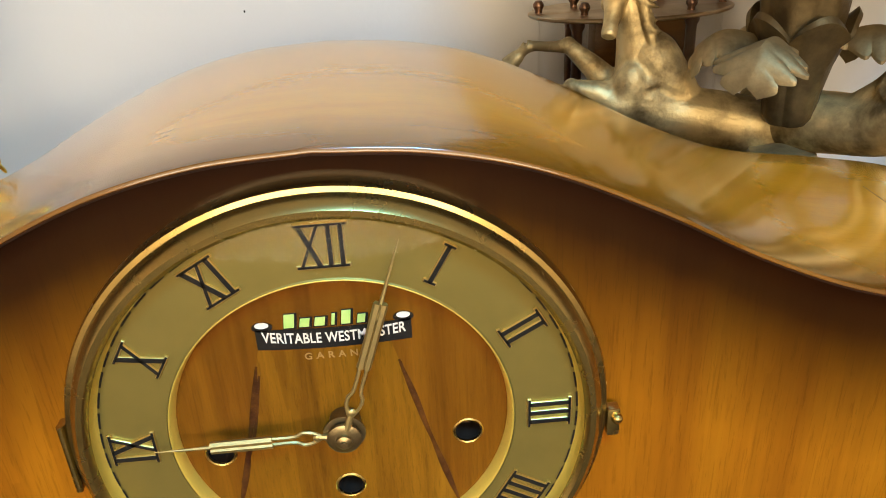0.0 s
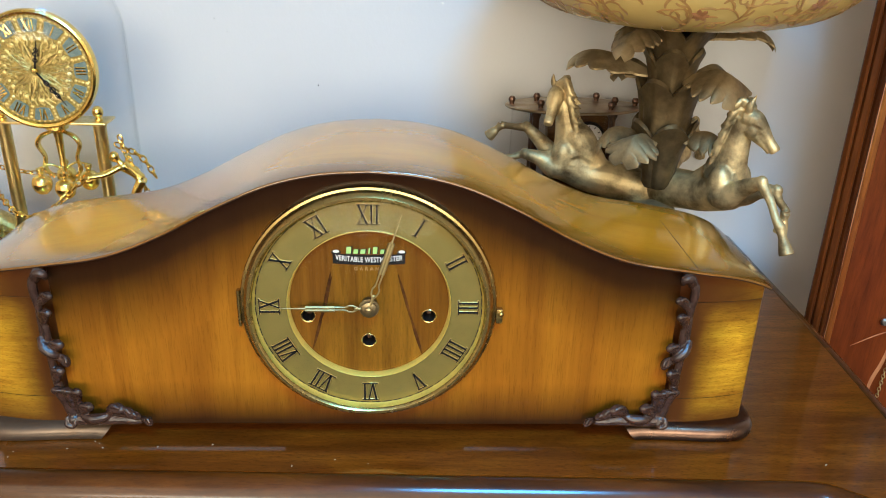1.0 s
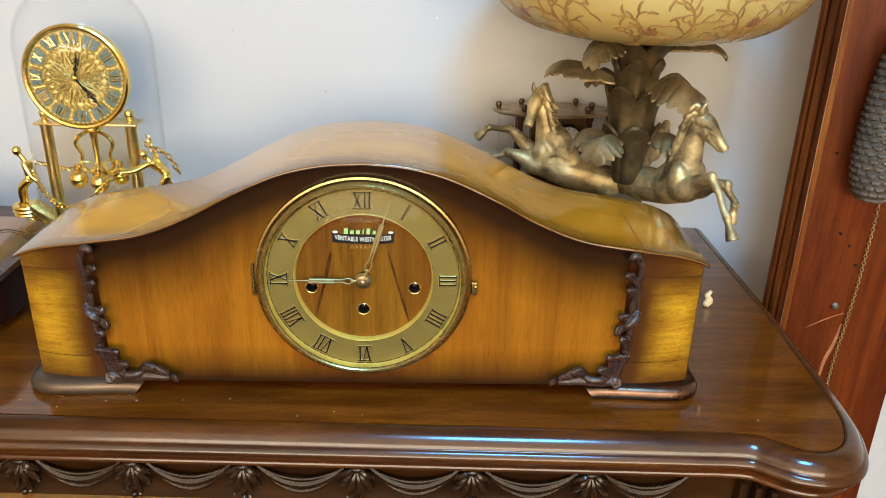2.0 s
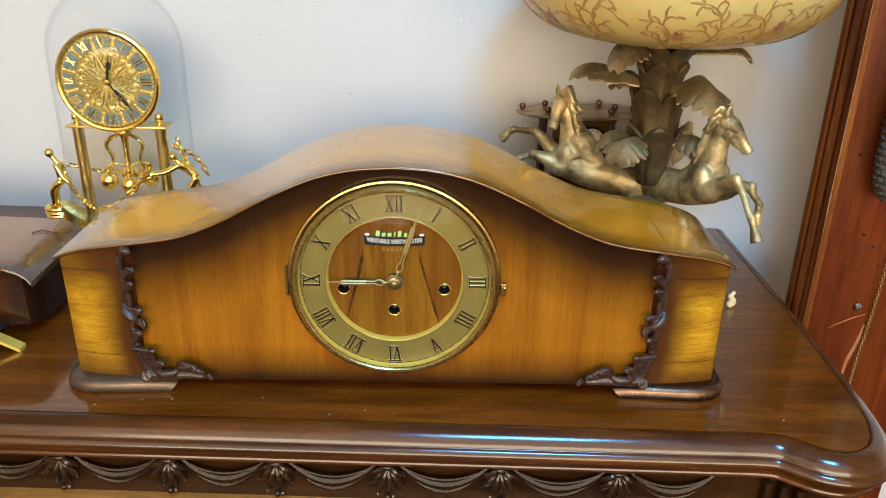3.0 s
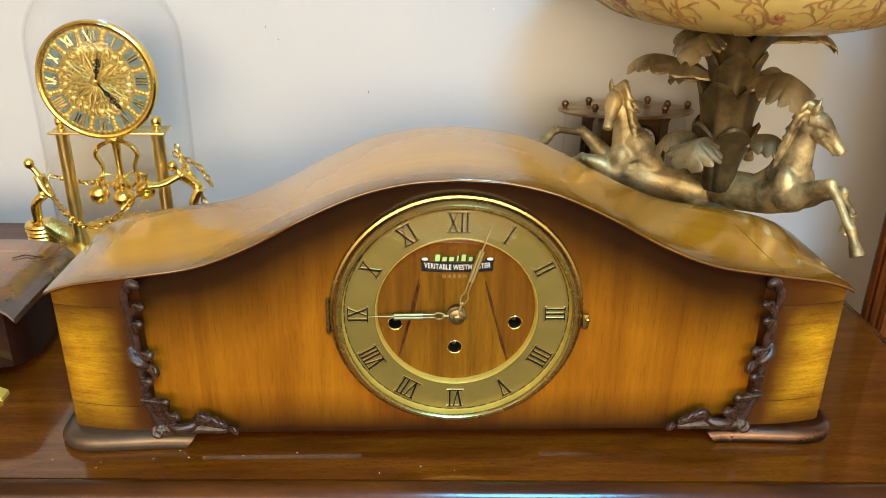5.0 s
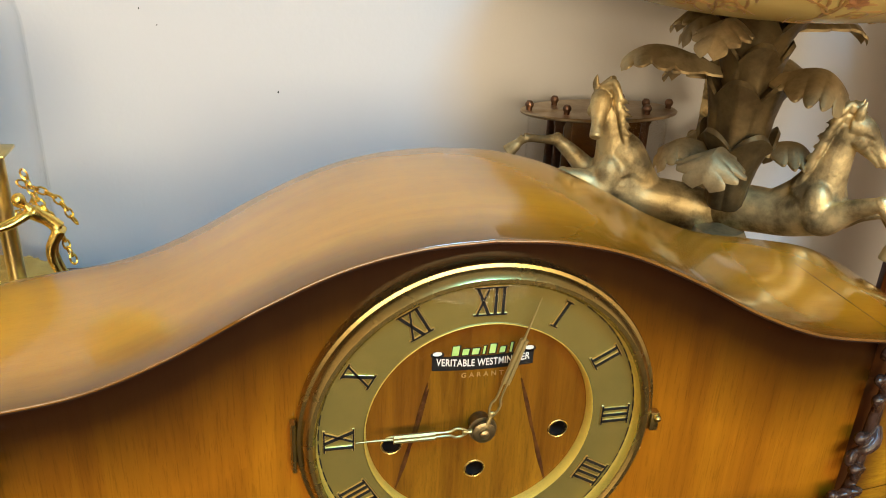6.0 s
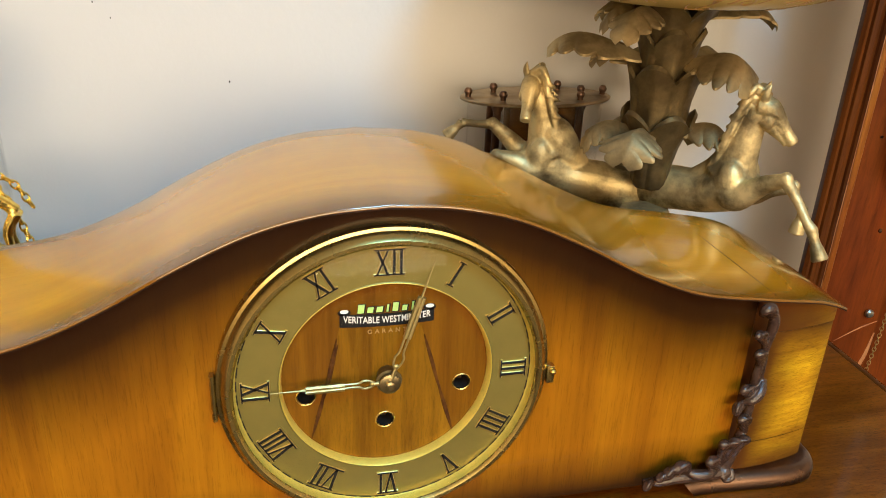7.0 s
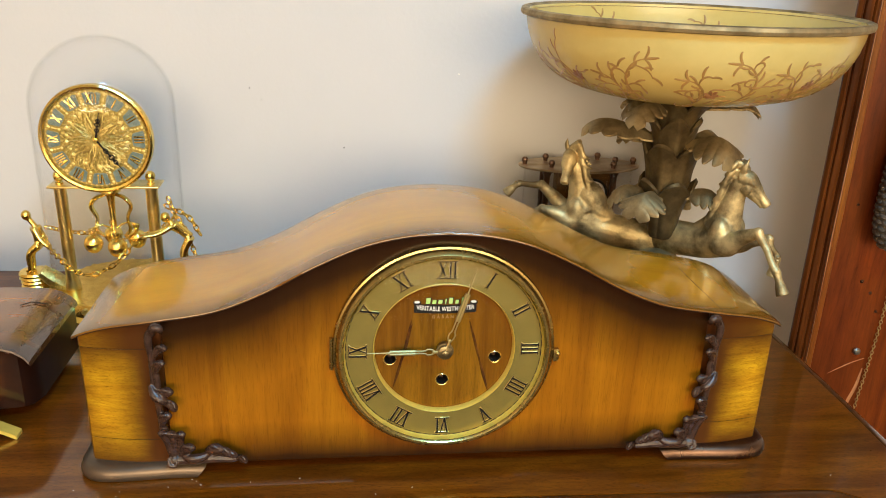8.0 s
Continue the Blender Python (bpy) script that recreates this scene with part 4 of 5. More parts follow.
for k in range(150):
    a, z = rng.uniform(0, 6.283), rng.uniform(T + 0.018, T + 0.031)
    r = 0.0845
    ball(bm, (AX + r * math.cos(a), AY + r * math.sin(a), z), rng.uniform(0.0022, 0.0042), (1, 1, 1), 1)
tagged(part("relief_band", bm, M_GILT_RELIEF, base, "cast foliage and beading"), kind="stuff")
for cx in (-0.427, -0.321):
    bm = bmesh.new()
    lathe(bm, [(0.0, T + 0.034), (0.0095, T + 0.034), (0.0095, T + 0.04), (0.0078, T + 0.044), (0.0072, T + 0.048), (0.0072, 1.112), (0.0076, 1.1135), (0.0076, 1.1165), (0, 1.1165)], (cx, 0.352, 0), 24)
    part("pillar", bm, M_BRASS, gold, "round brass pillar")
    bm = bmesh.new()
    lathe(bm, [(0.0, 1.1195), (0.0045, 1.1195), (0.0045, 1.1215), (0.003, 1.123), (0.0055, 1.126), (0.0062, 1.1295), (0.005, 1.1335), (0.0022, 1.1355), (0.0, 1.136)], (cx, 0.352, 0), 20)
    part("finial", bm, M_GOLD, gold, "small turned ball finial")
bm = bmesh.new()
box(bm, (-0.374, 0.356, 1.118), (0.128, 0.034, 0.003), 0.001)
part("top_plate", bm, M_BRASS, gold)
DC = Vector((-0.3735, 0.338, 1.1775))
bm = bmesh.new()
lathe(bm, [(0.0, -0.01), (0.06, -0.01), (0.0632, -0.006), (0.0638, 0.0), (0.063, 0.0034), (0.061, 0.0048), (0.0588, 0.0036), (0.0572, 0.0012), (0.0, 0.001)], DC, 80, FRONT)
dial = part("dial", bm, M_GILT_FLOOR, gold, "round gilt dial with raised rim")
bm = bmesh.new()
lathe(bm, [(0.0598, -0.0095), (0.0634, -0.0065), (0.0642, 0.0), (0.0634, 0.0038), (0.0612, 0.0052), (0.0588, 0.004), (0.0574, 0.0014)], DC, 80, FRONT)
part("dial_rim", bm, M_GOLD, dial, "polished gilt rim")
bm = bmesh.new()
for k in range(60):
    a = 2 * math.pi * k / 60
    ball(bm, DC + Vector((0.0555 * math.sin(a), -0.0014, 0.0555 * math.cos(a))), 0.0013, (1, 0.6, 1), 1)
for k in range(12):
    a = 2 * math.pi * (k + 0.5) / 12
    for r, q in ((0.0535, 0.0024), (0.049, 0.0018), (0.0455, 0.0016), (0.0415, 0.0022)):
        ball(bm, DC + Vector((r * math.sin(a), -0.0014, r * math.cos(a))), q, (1, 0.45, 1), 1)
tagged(part("dial_beading", bm, M_GILT_RELIEF, dial), kind="stuff")
bm = bmesh.new()
for k in range(40):
    a = 2 * math.pi * k / 40
    r1 = 0.03 if k % 2 else 0.022
    b = a + (0.12 if k % 4 < 2 else -0.12)
    tube(bm, [DC + Vector((0.006 * math.sin(a), -0.0018, 0.006 * math.cos(a))), DC + Vector((0.6 * r1 * math.sin(a), -0.003, 0.6 * r1 * math.cos(a))), DC + Vector((r1 * math.sin(b), -0.0016, r1 * math.cos(b)))], [0.0005, 0.0014, 0.0008], 6)
for k in range(26):
    a = 2 * math.pi * k / 26
    ball(bm, DC + Vector((0.0335 * math.sin(a), -0.0014, 0.0335 * math.cos(a))), 0.0032 + 0.0008 * (k % 2), (1, 0.5, 1), 1)
for k in range(190):
    a, r = rng.uniform(0, 6.283), rng.uniform(0.012, 0.039)
    ball(bm, DC + Vector((r * math.sin(a), -0.0014, r * math.cos(a))), rng.uniform(0.0009, 0.0021), (1, 0.7, 1), 1)
for k in range(36):
    a = 2 * math.pi * k / 36
    tube(bm, [DC + Vector((r * math.sin(a + o), -0.0022, r * math.cos(a + o))) for r, o in ((0.026, 0), (0.031, 0.06), (0.035, 0.0), (0.0385, -0.07), (0.036, -0.13))], [0.0006, 0.001, 0.001, 0.0009, 0.0005], 6)
tagged(part("dial_relief", bm, M_GILT_RELIEF, dial, "cast sunburst and scroll relief"), kind="stuff")


def cartouche(k, text):
    a = radians(30 * k)
    bm = bmesh.new()
    P = lambda u, v, l: DC + Vector((u * math.cos(a) + (0.0478 + v) * math.sin(a), -l, -u * math.sin(a) + (0.0478 + v) * math.cos(a)))
    shape = [(-0.0072, -0.0066), (-0.003, -0.0074), (0.003, -0.0074), (0.0072, -0.0066), (0.0104, 0.005), (0.007, 0.0068), (0.003, 0.0056), (0, 0.0074), (-0.003, 0.006), (-0.007, 0.0068), (-0.0104, 0.005)]
    loops(bm, [[P(u, v, l) for u, v in shape] for l in (0.001, 0.0022)])
    part("cartouche", bm, M_CARTOUCHE, dial, smooth=False)
    bm = bmesh.new()
    w = {"I": 0.0026, "V": 0.0044, "X": 0.0046}
    tot = sum(w[c] for c in text)
    f = min(1.25, 0.0128 / tot)
    u = -tot * f / 2
    for c in text:
        q = w[c] * f
        for s0, s1 in (((0.5, 0.5),) if c == "I" else ((0.5, 0.1), (0.5, 0.9)) if c == "V" else ((0.1, 0.9), (0.9, 0.1))):
            tube(bm, [P(u + q * s0, -0.0055, 0.0023), P(u + q * s1, 0.0055, 0.0023)], 0.00088, 5)
        u += q
    part("dial_numeral", bm, M_GOLD, dial, smooth=False)


for k, text in enumerate(("XII", "I", "II", "III", "IV", "V", "VI", "VII", "VIII", "IX", "X", "XI")):
    cartouche(k, text)
for ang, ln, name in ((12, 0.032, "hour_hand"), (143, 0.047, "minute_hand")):
    bm = bmesh.new()
    a = radians(ang)
    P = lambda r, w: DC + Vector((r * math.sin(a) + w * math.cos(a), -0.0048, r * math.cos(a) - w * math.sin(a)))
    tube(bm, [P(0, 0), P(ln, 0)], [0.0012, 0.0004], 6)
    for r, w in ((0.35, 0.0024), (0.55, 0.003), (0.7, 0.002)):
        for s in (-1, 1):
            tube(bm, [P(ln * (r - 0.08), 0), P(ln * r, s * w), P(ln * (r + 0.09), 0)], 0.0007, 6, 3)
    part(name, bm, M_BLACK, dial, "black pierced hand")
bm = bmesh.new()
lathe(bm, [(0.0, 0.007), (0.0022, 0.0066), (0.0028, 0.0055), (0.0028, 0.003)], DC, 16, FRONT)
part("dial_knob", bm, M_GOLD, dial)
# pendulum hanging from the plate
bm = bmesh.new()
lathe(bm, [(0.0, 1.116), (0.012, 1.116), (0.0125, 1.108), (0.006, 1.104), (0.0045, 1.096), (0.0035, 1.075), (0.0035, 1.045), (0.007, 1.04), (0.007, 1.034), (0.0, 1.032)], (AX, 0.36, 0), 24)
for s in (-1, 1):
    tube(bm, [(AX + s * 0.006, 0.36, 1.104), (AX + s * 0.017, 0.358, 1.1), (AX + s * 0.0235, 0.357, 1.09), (AX + s * 0.018, 0.358, 1.075), (AX + s * 0.02, 0.358, 1.06), (AX + s * 0.012, 0.36, 1.05)], [0.0034, 0.0046, 0.0044, 0.0036, 0.004, 0.0026], 8, 4, 0.6)
stem = part("pendulum", bm, M_GOLD, gold, "gilt pendulum with scrolled arms")
for k in range(4):
    a = math.pi / 2 * k + 0.35
    x, y = AX + 0.0255 * math.cos(a), 0.36 + 0.0255 * math.sin(a)
    bm = bmesh.new()
    lathe(bm, [(0.0, 1.032), (0.005, 1.0325), (0.009, 1.036), (0.0112, 1.0415), (0.0114, 1.0445), (0.0106, 1.0448), (0.0112, 1.0455), (0.0098, 1.0505), (0.006, 1.054), (0.003, 1.0552), (0.003, 1.0575), (0.0042, 1.059), (0.0042, 1.0625), (0.0, 1.064)], (x, y, 0), 24)
    part("pendulum_ball", bm, M_GOLD, stem, "polished brass ball")
bm = bmesh.new()
for k in range(4):
    a = math.pi / 2 * k + 0.35
    tube(bm, [(AX, 0.36, 1.058), (AX + 0.013 * math.cos(a), 0.36 + 0.013 * math.sin(a), 1.066), (AX + 0.0255 * math.cos(a), 0.36 + 0.0255 * math.sin(a), 1.063)], 0.0013, 6, 3)
part("pendulum_arm", bm, M_GOLD, stem)
# relief figures, baskets and chains on the base


def figurine(head, shoulder, hip, grip, knee, sole):
    """A small plain cast figure, given by its joints."""
    bm = bmesh.new()
    J = [Vector(q) for q in (head, shoulder, hip, grip, knee, sole)]
    side = Vector((0, 1, 0))
    tube(bm, [J[2], (J[1] + J[2]) / 2 + Vector((0, 0, 0.001)), J[1]], [0.0058, 0.0058, 0.0074], 12, 4)
    for s in (-1, 1):
        o = side * s
        tube(bm, [J[2] + o * 0.003, J[4] + o * 0.005, J[5] + o * 0.0055], [0.0056, 0.0042, 0.0028], 10, 4)
        tube(bm, [J[5] + o * 0.0055, J[5] + o * 0.0055 + Vector((-0.006 if J[3].x > J[5].x else 0.006, 0, 0.0005))], [0.0028, 0.0022], 8)
        tube(bm, [J[1] + o * 0.0068, (J[1] + J[3]) / 2 + o * 0.006 - Vector((0, 0, 0.003)), J[3] + o * 0.002], [0.0035, 0.0029, 0.0024], 10, 4)
    tube(bm, [J[1], J[0]], [0.0034, 0.0032], 10)
    ball(bm, J[0] + (J[0] - J[1]) * 0.15, 0.0062, (0.95, 0.9, 1.08))
    return bm


FIGURES = (((-0.4715, 0.357, 1.0765), (-0.4635, 0.357, 1.0635), (-0.4615, 0.357, 1.041), (-0.4465, 0.345, 1.042), (-0.4735, 0.357, 1.029), (-0.4745, 0.357, 1.0075)),
           ((-0.3035, 0.338, 1.0805), (-0.296, 0.338, 1.072), (-0.277, 0.34, 1.055), (-0.327, 0.318, 1.064), (-0.2865, 0.34, 1.034), (-0.2785, 0.34, 1.0045)))
for (x, y, face, z), joints in zip(((-0.468, 0.357, 1, 1.0065), (-0.284, 0.34, -1, 1.0035)), FIGURES):
    fused(part("figurine", figurine(*joints), M_GOLD, gold, "small plain gilt cast figure"), 0.0012, 2)
    bm = bmesh.new()
    lathe(bm, [(0, T)] + [(0.0155 + 0.0016 * (k % 2) + (0.0012 if k > 16 else 0.0), T + 0.003 + k * 0.0026) for k in range(21)] + [(0.0, T + 0.0565)], (x - face * 0.006, y + 0.003, z - 1.0065), 28)
    part("basket_stand", bm, M_GOLD, gold, "gilt coiled basket stand")
    bm = bmesh.new()
    tube(bm, [(x + face * 0.004, y - 0.002, z + 0.0), (x + face * 0.018, y, z - 0.012), (x + face * 0.034, y, z - 0.022)], [0.012, 0.015, 0.011], 12, 4, 0.7)
    part("cast_shell", bm, M_GILT_RELIEF, gold)
bm = bmesh.new()
chain_links(bm, [(-0.4465, 0.345, 1.042), (-0.438, 0.332, 1.04), (-0.422, 0.312, 1.037), (-0.406, 0.297, 1.031), (-0.389, 0.286, 1.029), (-0.375, 0.283, 1.031), (-0.355, 0.284, 1.041), (-0.343, 0.29, 1.052), (-0.332, 0.304, 1.063), (-0.327, 0.318, 1.064)], 0.0082, 0.0011)
part("chain", bm, M_GOLD, gold, "looped gilt chain")
bm = bmesh.new()
chain_links(bm, [(-0.452, 0.365, 1.06), (-0.43, 0.39, 1.045), (-0.4, 0.41, 1.035), (-0.37, 0.413, 1.03), (-0.34, 0.405, 1.04), (-0.31, 0.385, 1.06), (-0.3, 0.37, 1.075)], 0.0082, 0.001)
part("chain", bm, M_GOLD, gold)
bm = bmesh.new()
chain_links(bm, [(-0.304, 0.362, 1.096), (-0.296, 0.35, 1.082), (-0.288, 0.342, 1.074), (-0.2825, 0.345, 1.06), (-0.278, 0.35, 1.04), (-0.272, 0.352, 1.015)], 0.0082, 0.0011)
chain_links(bm, [(-0.304, 0.355, 1.09), (-0.282, 0.36, 1.075), (-0.27, 0.365, 1.05)], 0.0082, 0.0011)
part("chain", bm, M_GOLD, gold)
bm = bmesh.new()
R, H0, H1 = 0.0815, T + 0.036, 1.292
prof = [(R, H0), (R, 1.09), (R, H1 - R)] + [(R * math.cos(radians(a)), H1 - R + R * math.sin(radians(a))) for a in range(8, 89, 8)] + [(0.0, H1)]
lathe(bm, prof + [(max(r - 0.0016, 0), h - (0.0016 if r < R * 0.99 else 0)) for r, h in prof[::-1]], (AX, AY, 0), 72)
d = tagged(part("glass_dome", bm, M_GLASS), "clear glass dome over the gilt anniversary clock", "glass dome")
d.visible_shadow = False

# ---- bowl centrepiece with leaping horses ----
BX, BY = 0.29, 0.262
piece = thing("centrepiece", (BX, BY, T), "bronze palm centrepiece with leaping horses carrying a cream bowl", "centrepiece")
bm = bmesh.new()
lathe(bm, [(0, T), (0.085, T), (0.088, T + 0.006), (0.08, T + 0.014), (0.07, T + 0.02), (0.05, T + 0.05), (0.034, T + 0.085), (0.021, T + 0.112), (0.0, T + 0.116)], (BX, BY, 0), 48, wobble=lambda a: 1 + 0.04 * math.sin(7 * a))
part("base", bm, M_BRONZE_DARK, piece, "rocky bronze base")
bm = bmesh.new()
for z0, z1, r0, r1 in ((1.082, 1.152, 0.0165, 0.0325), (1.128, 1.195, 0.0235, 0.0325), (1.178, 1.225, 0.0205, 0.029), (1.2, 1.25, 0.021, 0.037)):
    old = set(bm.verts)
    lathe(bm, [(0, z0), (r0 * 0.8, z0), (r0, z0 + 0.08 * (z1 - z0)), (r0 * 1.05, z0 + 0.3 * (z1 - z0)), (r0 * 0.72 + r1 * 0.28, z0 + 0.55 * (z1 - z0)), (r0 * 0.35 + r1 * 0.65, z0 + 0.8 * (z1 - z0)), (r1, z1 - 0.003), (r1 * 0.93, z1), (r1 * 0.8, z1 - 0.004), (0, z1 - 0.01)], (BX, BY, 0), 120,
          wobble=lambda a: 0.97 + 0.09 * abs(math.sin(2.5 * a + 40 * z0)) ** 0.6 + 0.022 * math.sin(7 * a + 60 * z0) + 0.008 * math.sin(13 * a - 33 * z0))
    for v in bm.verts:
        # each sheath ends in five lobes
        if v not in old and v.co.z > z1 - 0.02:
            a = math.atan2(v.co.y - BY, v.co.x - BX)
            v.co.z += (0.016 * abs(math.sin(2.5 * a + 40 * z0)) ** 0.8 - 0.011) * (v.co.z - z1 + 0.02) / 0.02
part("palm_trunk", bm, M_TRUNK, piece, "ribbed bronze palm trunk")


def frond(az, z, reach, rise, droop, width, lobes=5, r0=0.017):
    """A lobed, ribbed leaf that rises from the trunk and droops at its tip."""
    bm = bmesh.new()
    n, m = 60, 12
    rows = []
    for i in range(n + 1):
        t = i / n
        rr = r0 + reach * (0.35 * t + 0.65 * math.sin(t * math.pi / 2))
        zz = z + rise * math.sin(min(t * 1.4, 1) * math.pi / 2) - droop * max(0, t - 0.3) ** 2 * 2.0
        w = width * min(1.0, 0.22 + 2.2 * t) * (1.0 if t < 0.5 else 1.0 - 0.62 * ((t - 0.5) / 0.5) ** 1.5)
        finger = abs(math.sin((t * 0.94 + 0.06) * lobes * math.pi)) ** 0.7
        row = []
        for j in range(m + 1):
            s = 2 * j / m - 1
            e = abs(s)
            ws = w * (1 - 0.4 * (1 - finger) * e ** 2)
            fold = -0.55 * ws * e ** 1.3 + 0.0012 * math.exp(-(s * 6) ** 2)
            ripple = 0.0026 * (finger - 0.5) * e
            rad = rr + 0.35 * ws * e * (1 - t)
            row.append(Vector((BX + rad * math.cos(az) - s * ws * math.sin(az), BY + rad * math.sin(az) + s * ws * math.cos(az), zz + fold + ripple)))
        rows.append(row)
    top = [[bm.verts.new(p) for p in r] for r in rows]
    low = [[bm.verts.new(p - Vector((0, 0, 0.0022))) for p in r] for r in rows]
    for i in range(n):
        for j in range(m):
            bm.faces.new((top[i][j], top[i + 1][j], top[i + 1][j + 1], top[i][j + 1]))
            bm.faces.new((low[i][j], low[i][j + 1], low[i + 1][j + 1], low[i + 1][j]))
        bm.faces.new((top[i][0], low[i][0], low[i + 1][0], top[i + 1][0]))
        bm.faces.new((top[i][m], top[i + 1][m], low[i + 1][m], low[i][m]))
    for i in (0, n):
        for j in range(m):
            bm.faces.new((top[i][j], top[i][j + 1], low[i][j + 1], low[i][j]))
    bmesh.ops.recalc_face_normals(bm, faces=bm.faces)
    return bm


A = radians
for az, z, reach, rise, droop, width in (
        (A(-140), 1.139, 0.05, 0.008, 0.026, 0.03), (A(-35), 1.14, 0.046, 0.01, 0.018, 0.028), (A(35), 1.13, 0.042, 0.012, 0.026, 0.024), (A(105), 1.13, 0.042, 0.012, 0.026, 0.024), (A(172), 1.136, 0.05, 0.01, 0.026, 0.024),
        (A(160), 1.2, 0.088, 0.022, 0.02, 0.026), (A(-52), 1.2, 0.062, 0.016, 0.028, 0.04), (A(25), 1.192, 0.06, 0.018, 0.026, 0.024), (A(75), 1.192, 0.06, 0.018, 0.026, 0.024), (A(118), 1.192, 0.06, 0.018, 0.026, 0.024),
        (A(-150), 1.24, 0.055, 0.01, 0.026, 0.024), (A(-2), 1.237, 0.082, 0.012, 0.02, 0.015), (A(60), 1.235, 0.06, 0.012, 0.02, 0.02), (A(120), 1.235, 0.06, 0.012, 0.02, 0.02), (A(172), 1.237, 0.045, 0.01, 0.022, 0.02)):
    part("palm_leaf", frond(az, z, reach, rise, droop, width), M_BRONZE_DARK, piece)


def horse(at, heading, legs, headturn=0.0, scale=1.0, withers=0.014):
    """The leaping forehand of a horse, cast in one piece. legs: knee and hoof of each foreleg, ahead and up."""
    bm = bmesh.new()
    m = Matrix.Translation(at) @ Matrix.Rotation(heading, 4, "Z") @ Matrix.Scale(scale, 4)

    def t(pts, r, n=18, per=6, flat=1.0):
        tube(bm, [m @ Vector(p) for p in pts], [q * scale for q in r], n, per, flat)

    def lump(c, r, s=(1, 1, 1)):
        vs = bmesh.ops.create_icosphere(bm, subdivisions=3, radius=r)["verts"]
        bmesh.ops.scale(bm, verts=vs, vec=s)
        bmesh.ops.transform(bm, verts=vs, matrix=m @ Matrix.Translation(c))

    # barrel, rump, chest and neck
    t(((-0.055, 0, -0.036), (-0.034, 0, -0.026), (-0.012, 0, -0.015), (0.015, 0, -0.008), (0.05, 0, -0.002), (0.072, 0, 0.009), (0.088, 0, 0.017), (0.099, 0, 0.02)),
      [0.012, 0.021, 0.0248, 0.0238, 0.0225, 0.0255, 0.026, 0.0165])
    t(((0.076, 0, 0.022), (0.081, 0, 0.042), (0.0845, 0, 0.062), (0.0885, 0, 0.08), (0.095, 0, 0.094)), [0.0265, 0.0185, 0.0148, 0.0124, 0.011], 18, 6, 0.82)
    t(((0.035, 0, 0.006), (0.056, 0, 0.026), (0.07, 0, 0.046), (0.079, 0, 0.06)), [0.012, withers, withers, 0.011])
    for s in (-1, 1):
        lump((0.083, s * 0.0165, 0.02), 0.0165, (0.85, 0.7, 1.35))
        lump((0.099, s * 0.0085, 0.014), 0.0122, (0.8, 0.9, 1.1))
        lump((-0.01, s * 0.012, -0.008), 0.0165, (1.5, 0.7, 0.9))
    for s, (knee, hoof, fet) in zip((-1, 1), legs):
        y = s * 0.0145
        t(((0.078, y * 0.8, 0.018), (0.091, y, 0.007), ((0.091 + knee[0]) / 2, y, (0.007 + knee[1]) / 2 + 0.002), (knee[0], s * 0.0195, knee[1])), [0.014, 0.0148, 0.0102, 0.0068])
    bm = melted(bm, 0.0013, 15)
    # head, turned at the poll
    h = Matrix.Rotation(headturn, 4, "Z")
    c = Vector((0.097, 0, 0.09))
    Hd = lambda pts: [tuple(c + h @ ((Vector(p) - c) * 0.97)) for p in pts]
    t(Hd(((0.089, 0, 0.0975), (0.1, 0, 0.0965), (0.11, 0, 0.0865), (0.1195, 0, 0.075), (0.1265, 0, 0.0665), (0.129, 0, 0.0635))), [0.0085, 0.0108, 0.0086, 0.006, 0.0061, 0.0052])
    t(Hd(((0.0985, 0, 0.088), (0.106, 0, 0.0795), (0.117, 0, 0.0685), (0.123, 0, 0.0625))), [0.0104, 0.008, 0.0042, 0.0038])
    for s in (-1, 1):
        t(Hd(((0.0945, s * 0.0052, 0.102), (0.0945, s * 0.0074, 0.109), (0.0955, s * 0.0076, 0.1145), (0.098, s * 0.0068, 0.1215))), [0.0036, 0.0044, 0.0036, 0.0008], 12, 4, 0.7)
        for p, r, q in (((0.1075, 0.0076, 0.0895), 0.0024, (1, 0.8, 1)), ((0.1275, 0.0042, 0.0642), 0.0019, (1, 0.8, 1)), ((0.1005, 0.0056, 0.0845), 0.0082, (0.9, 0.6, 1.0))):
            lump(Hd(((p[0], s * p[1], p[2]),))[0], r, q)
        t(Hd(((0.1035, s * 0.0084, 0.0925), (0.1075, s * 0.0092, 0.0925), (0.111, s * 0.0084, 0.089))), [0.0011, 0.0016, 0.0009], 10, 4)
        t(Hd(((0.109, s * 0.0066, 0.0815), (0.117, s * 0.0052, 0.0735))), [0.0012, 0.0009], 8, 3)
    # mane in overlapping locks, and a forelock
    g = random.Random(int(1000 * heading) % 97)
    for k in range(44):
        u = (k // 2) / 21
        x, z = 0.0655 + 0.0245 * u ** 0.8, 0.036 + 0.072 * u
        s = 1 if k % 2 else -1
        out, fall = 0.008 + g.uniform(0, 0.007), 0.013 + g.uniform(-0.006, 0.008) - 0.007 * u
        lift = g.uniform(0.001, 0.006)
        t(((x + 0.009, s * 0.001, z), (x - 0.002, s * 0.006, z + 0.003 + lift), (x - 0.4 * out, s * 0.0115, z + lift - 0.1 * fall), (x - 0.7 * out, s * 0.0135, z - 0.7 * fall), (x - out, s * 0.0115, z - fall), (x - out - 0.002, s * 0.009, z - 1.2 * fall), (x - out - 0.005, s * 0.0095, z - 1.3 * fall)),
          [0.003, 0.0036, 0.0034, 0.003, 0.0024, 0.0016, 0.0006], 8, 3)
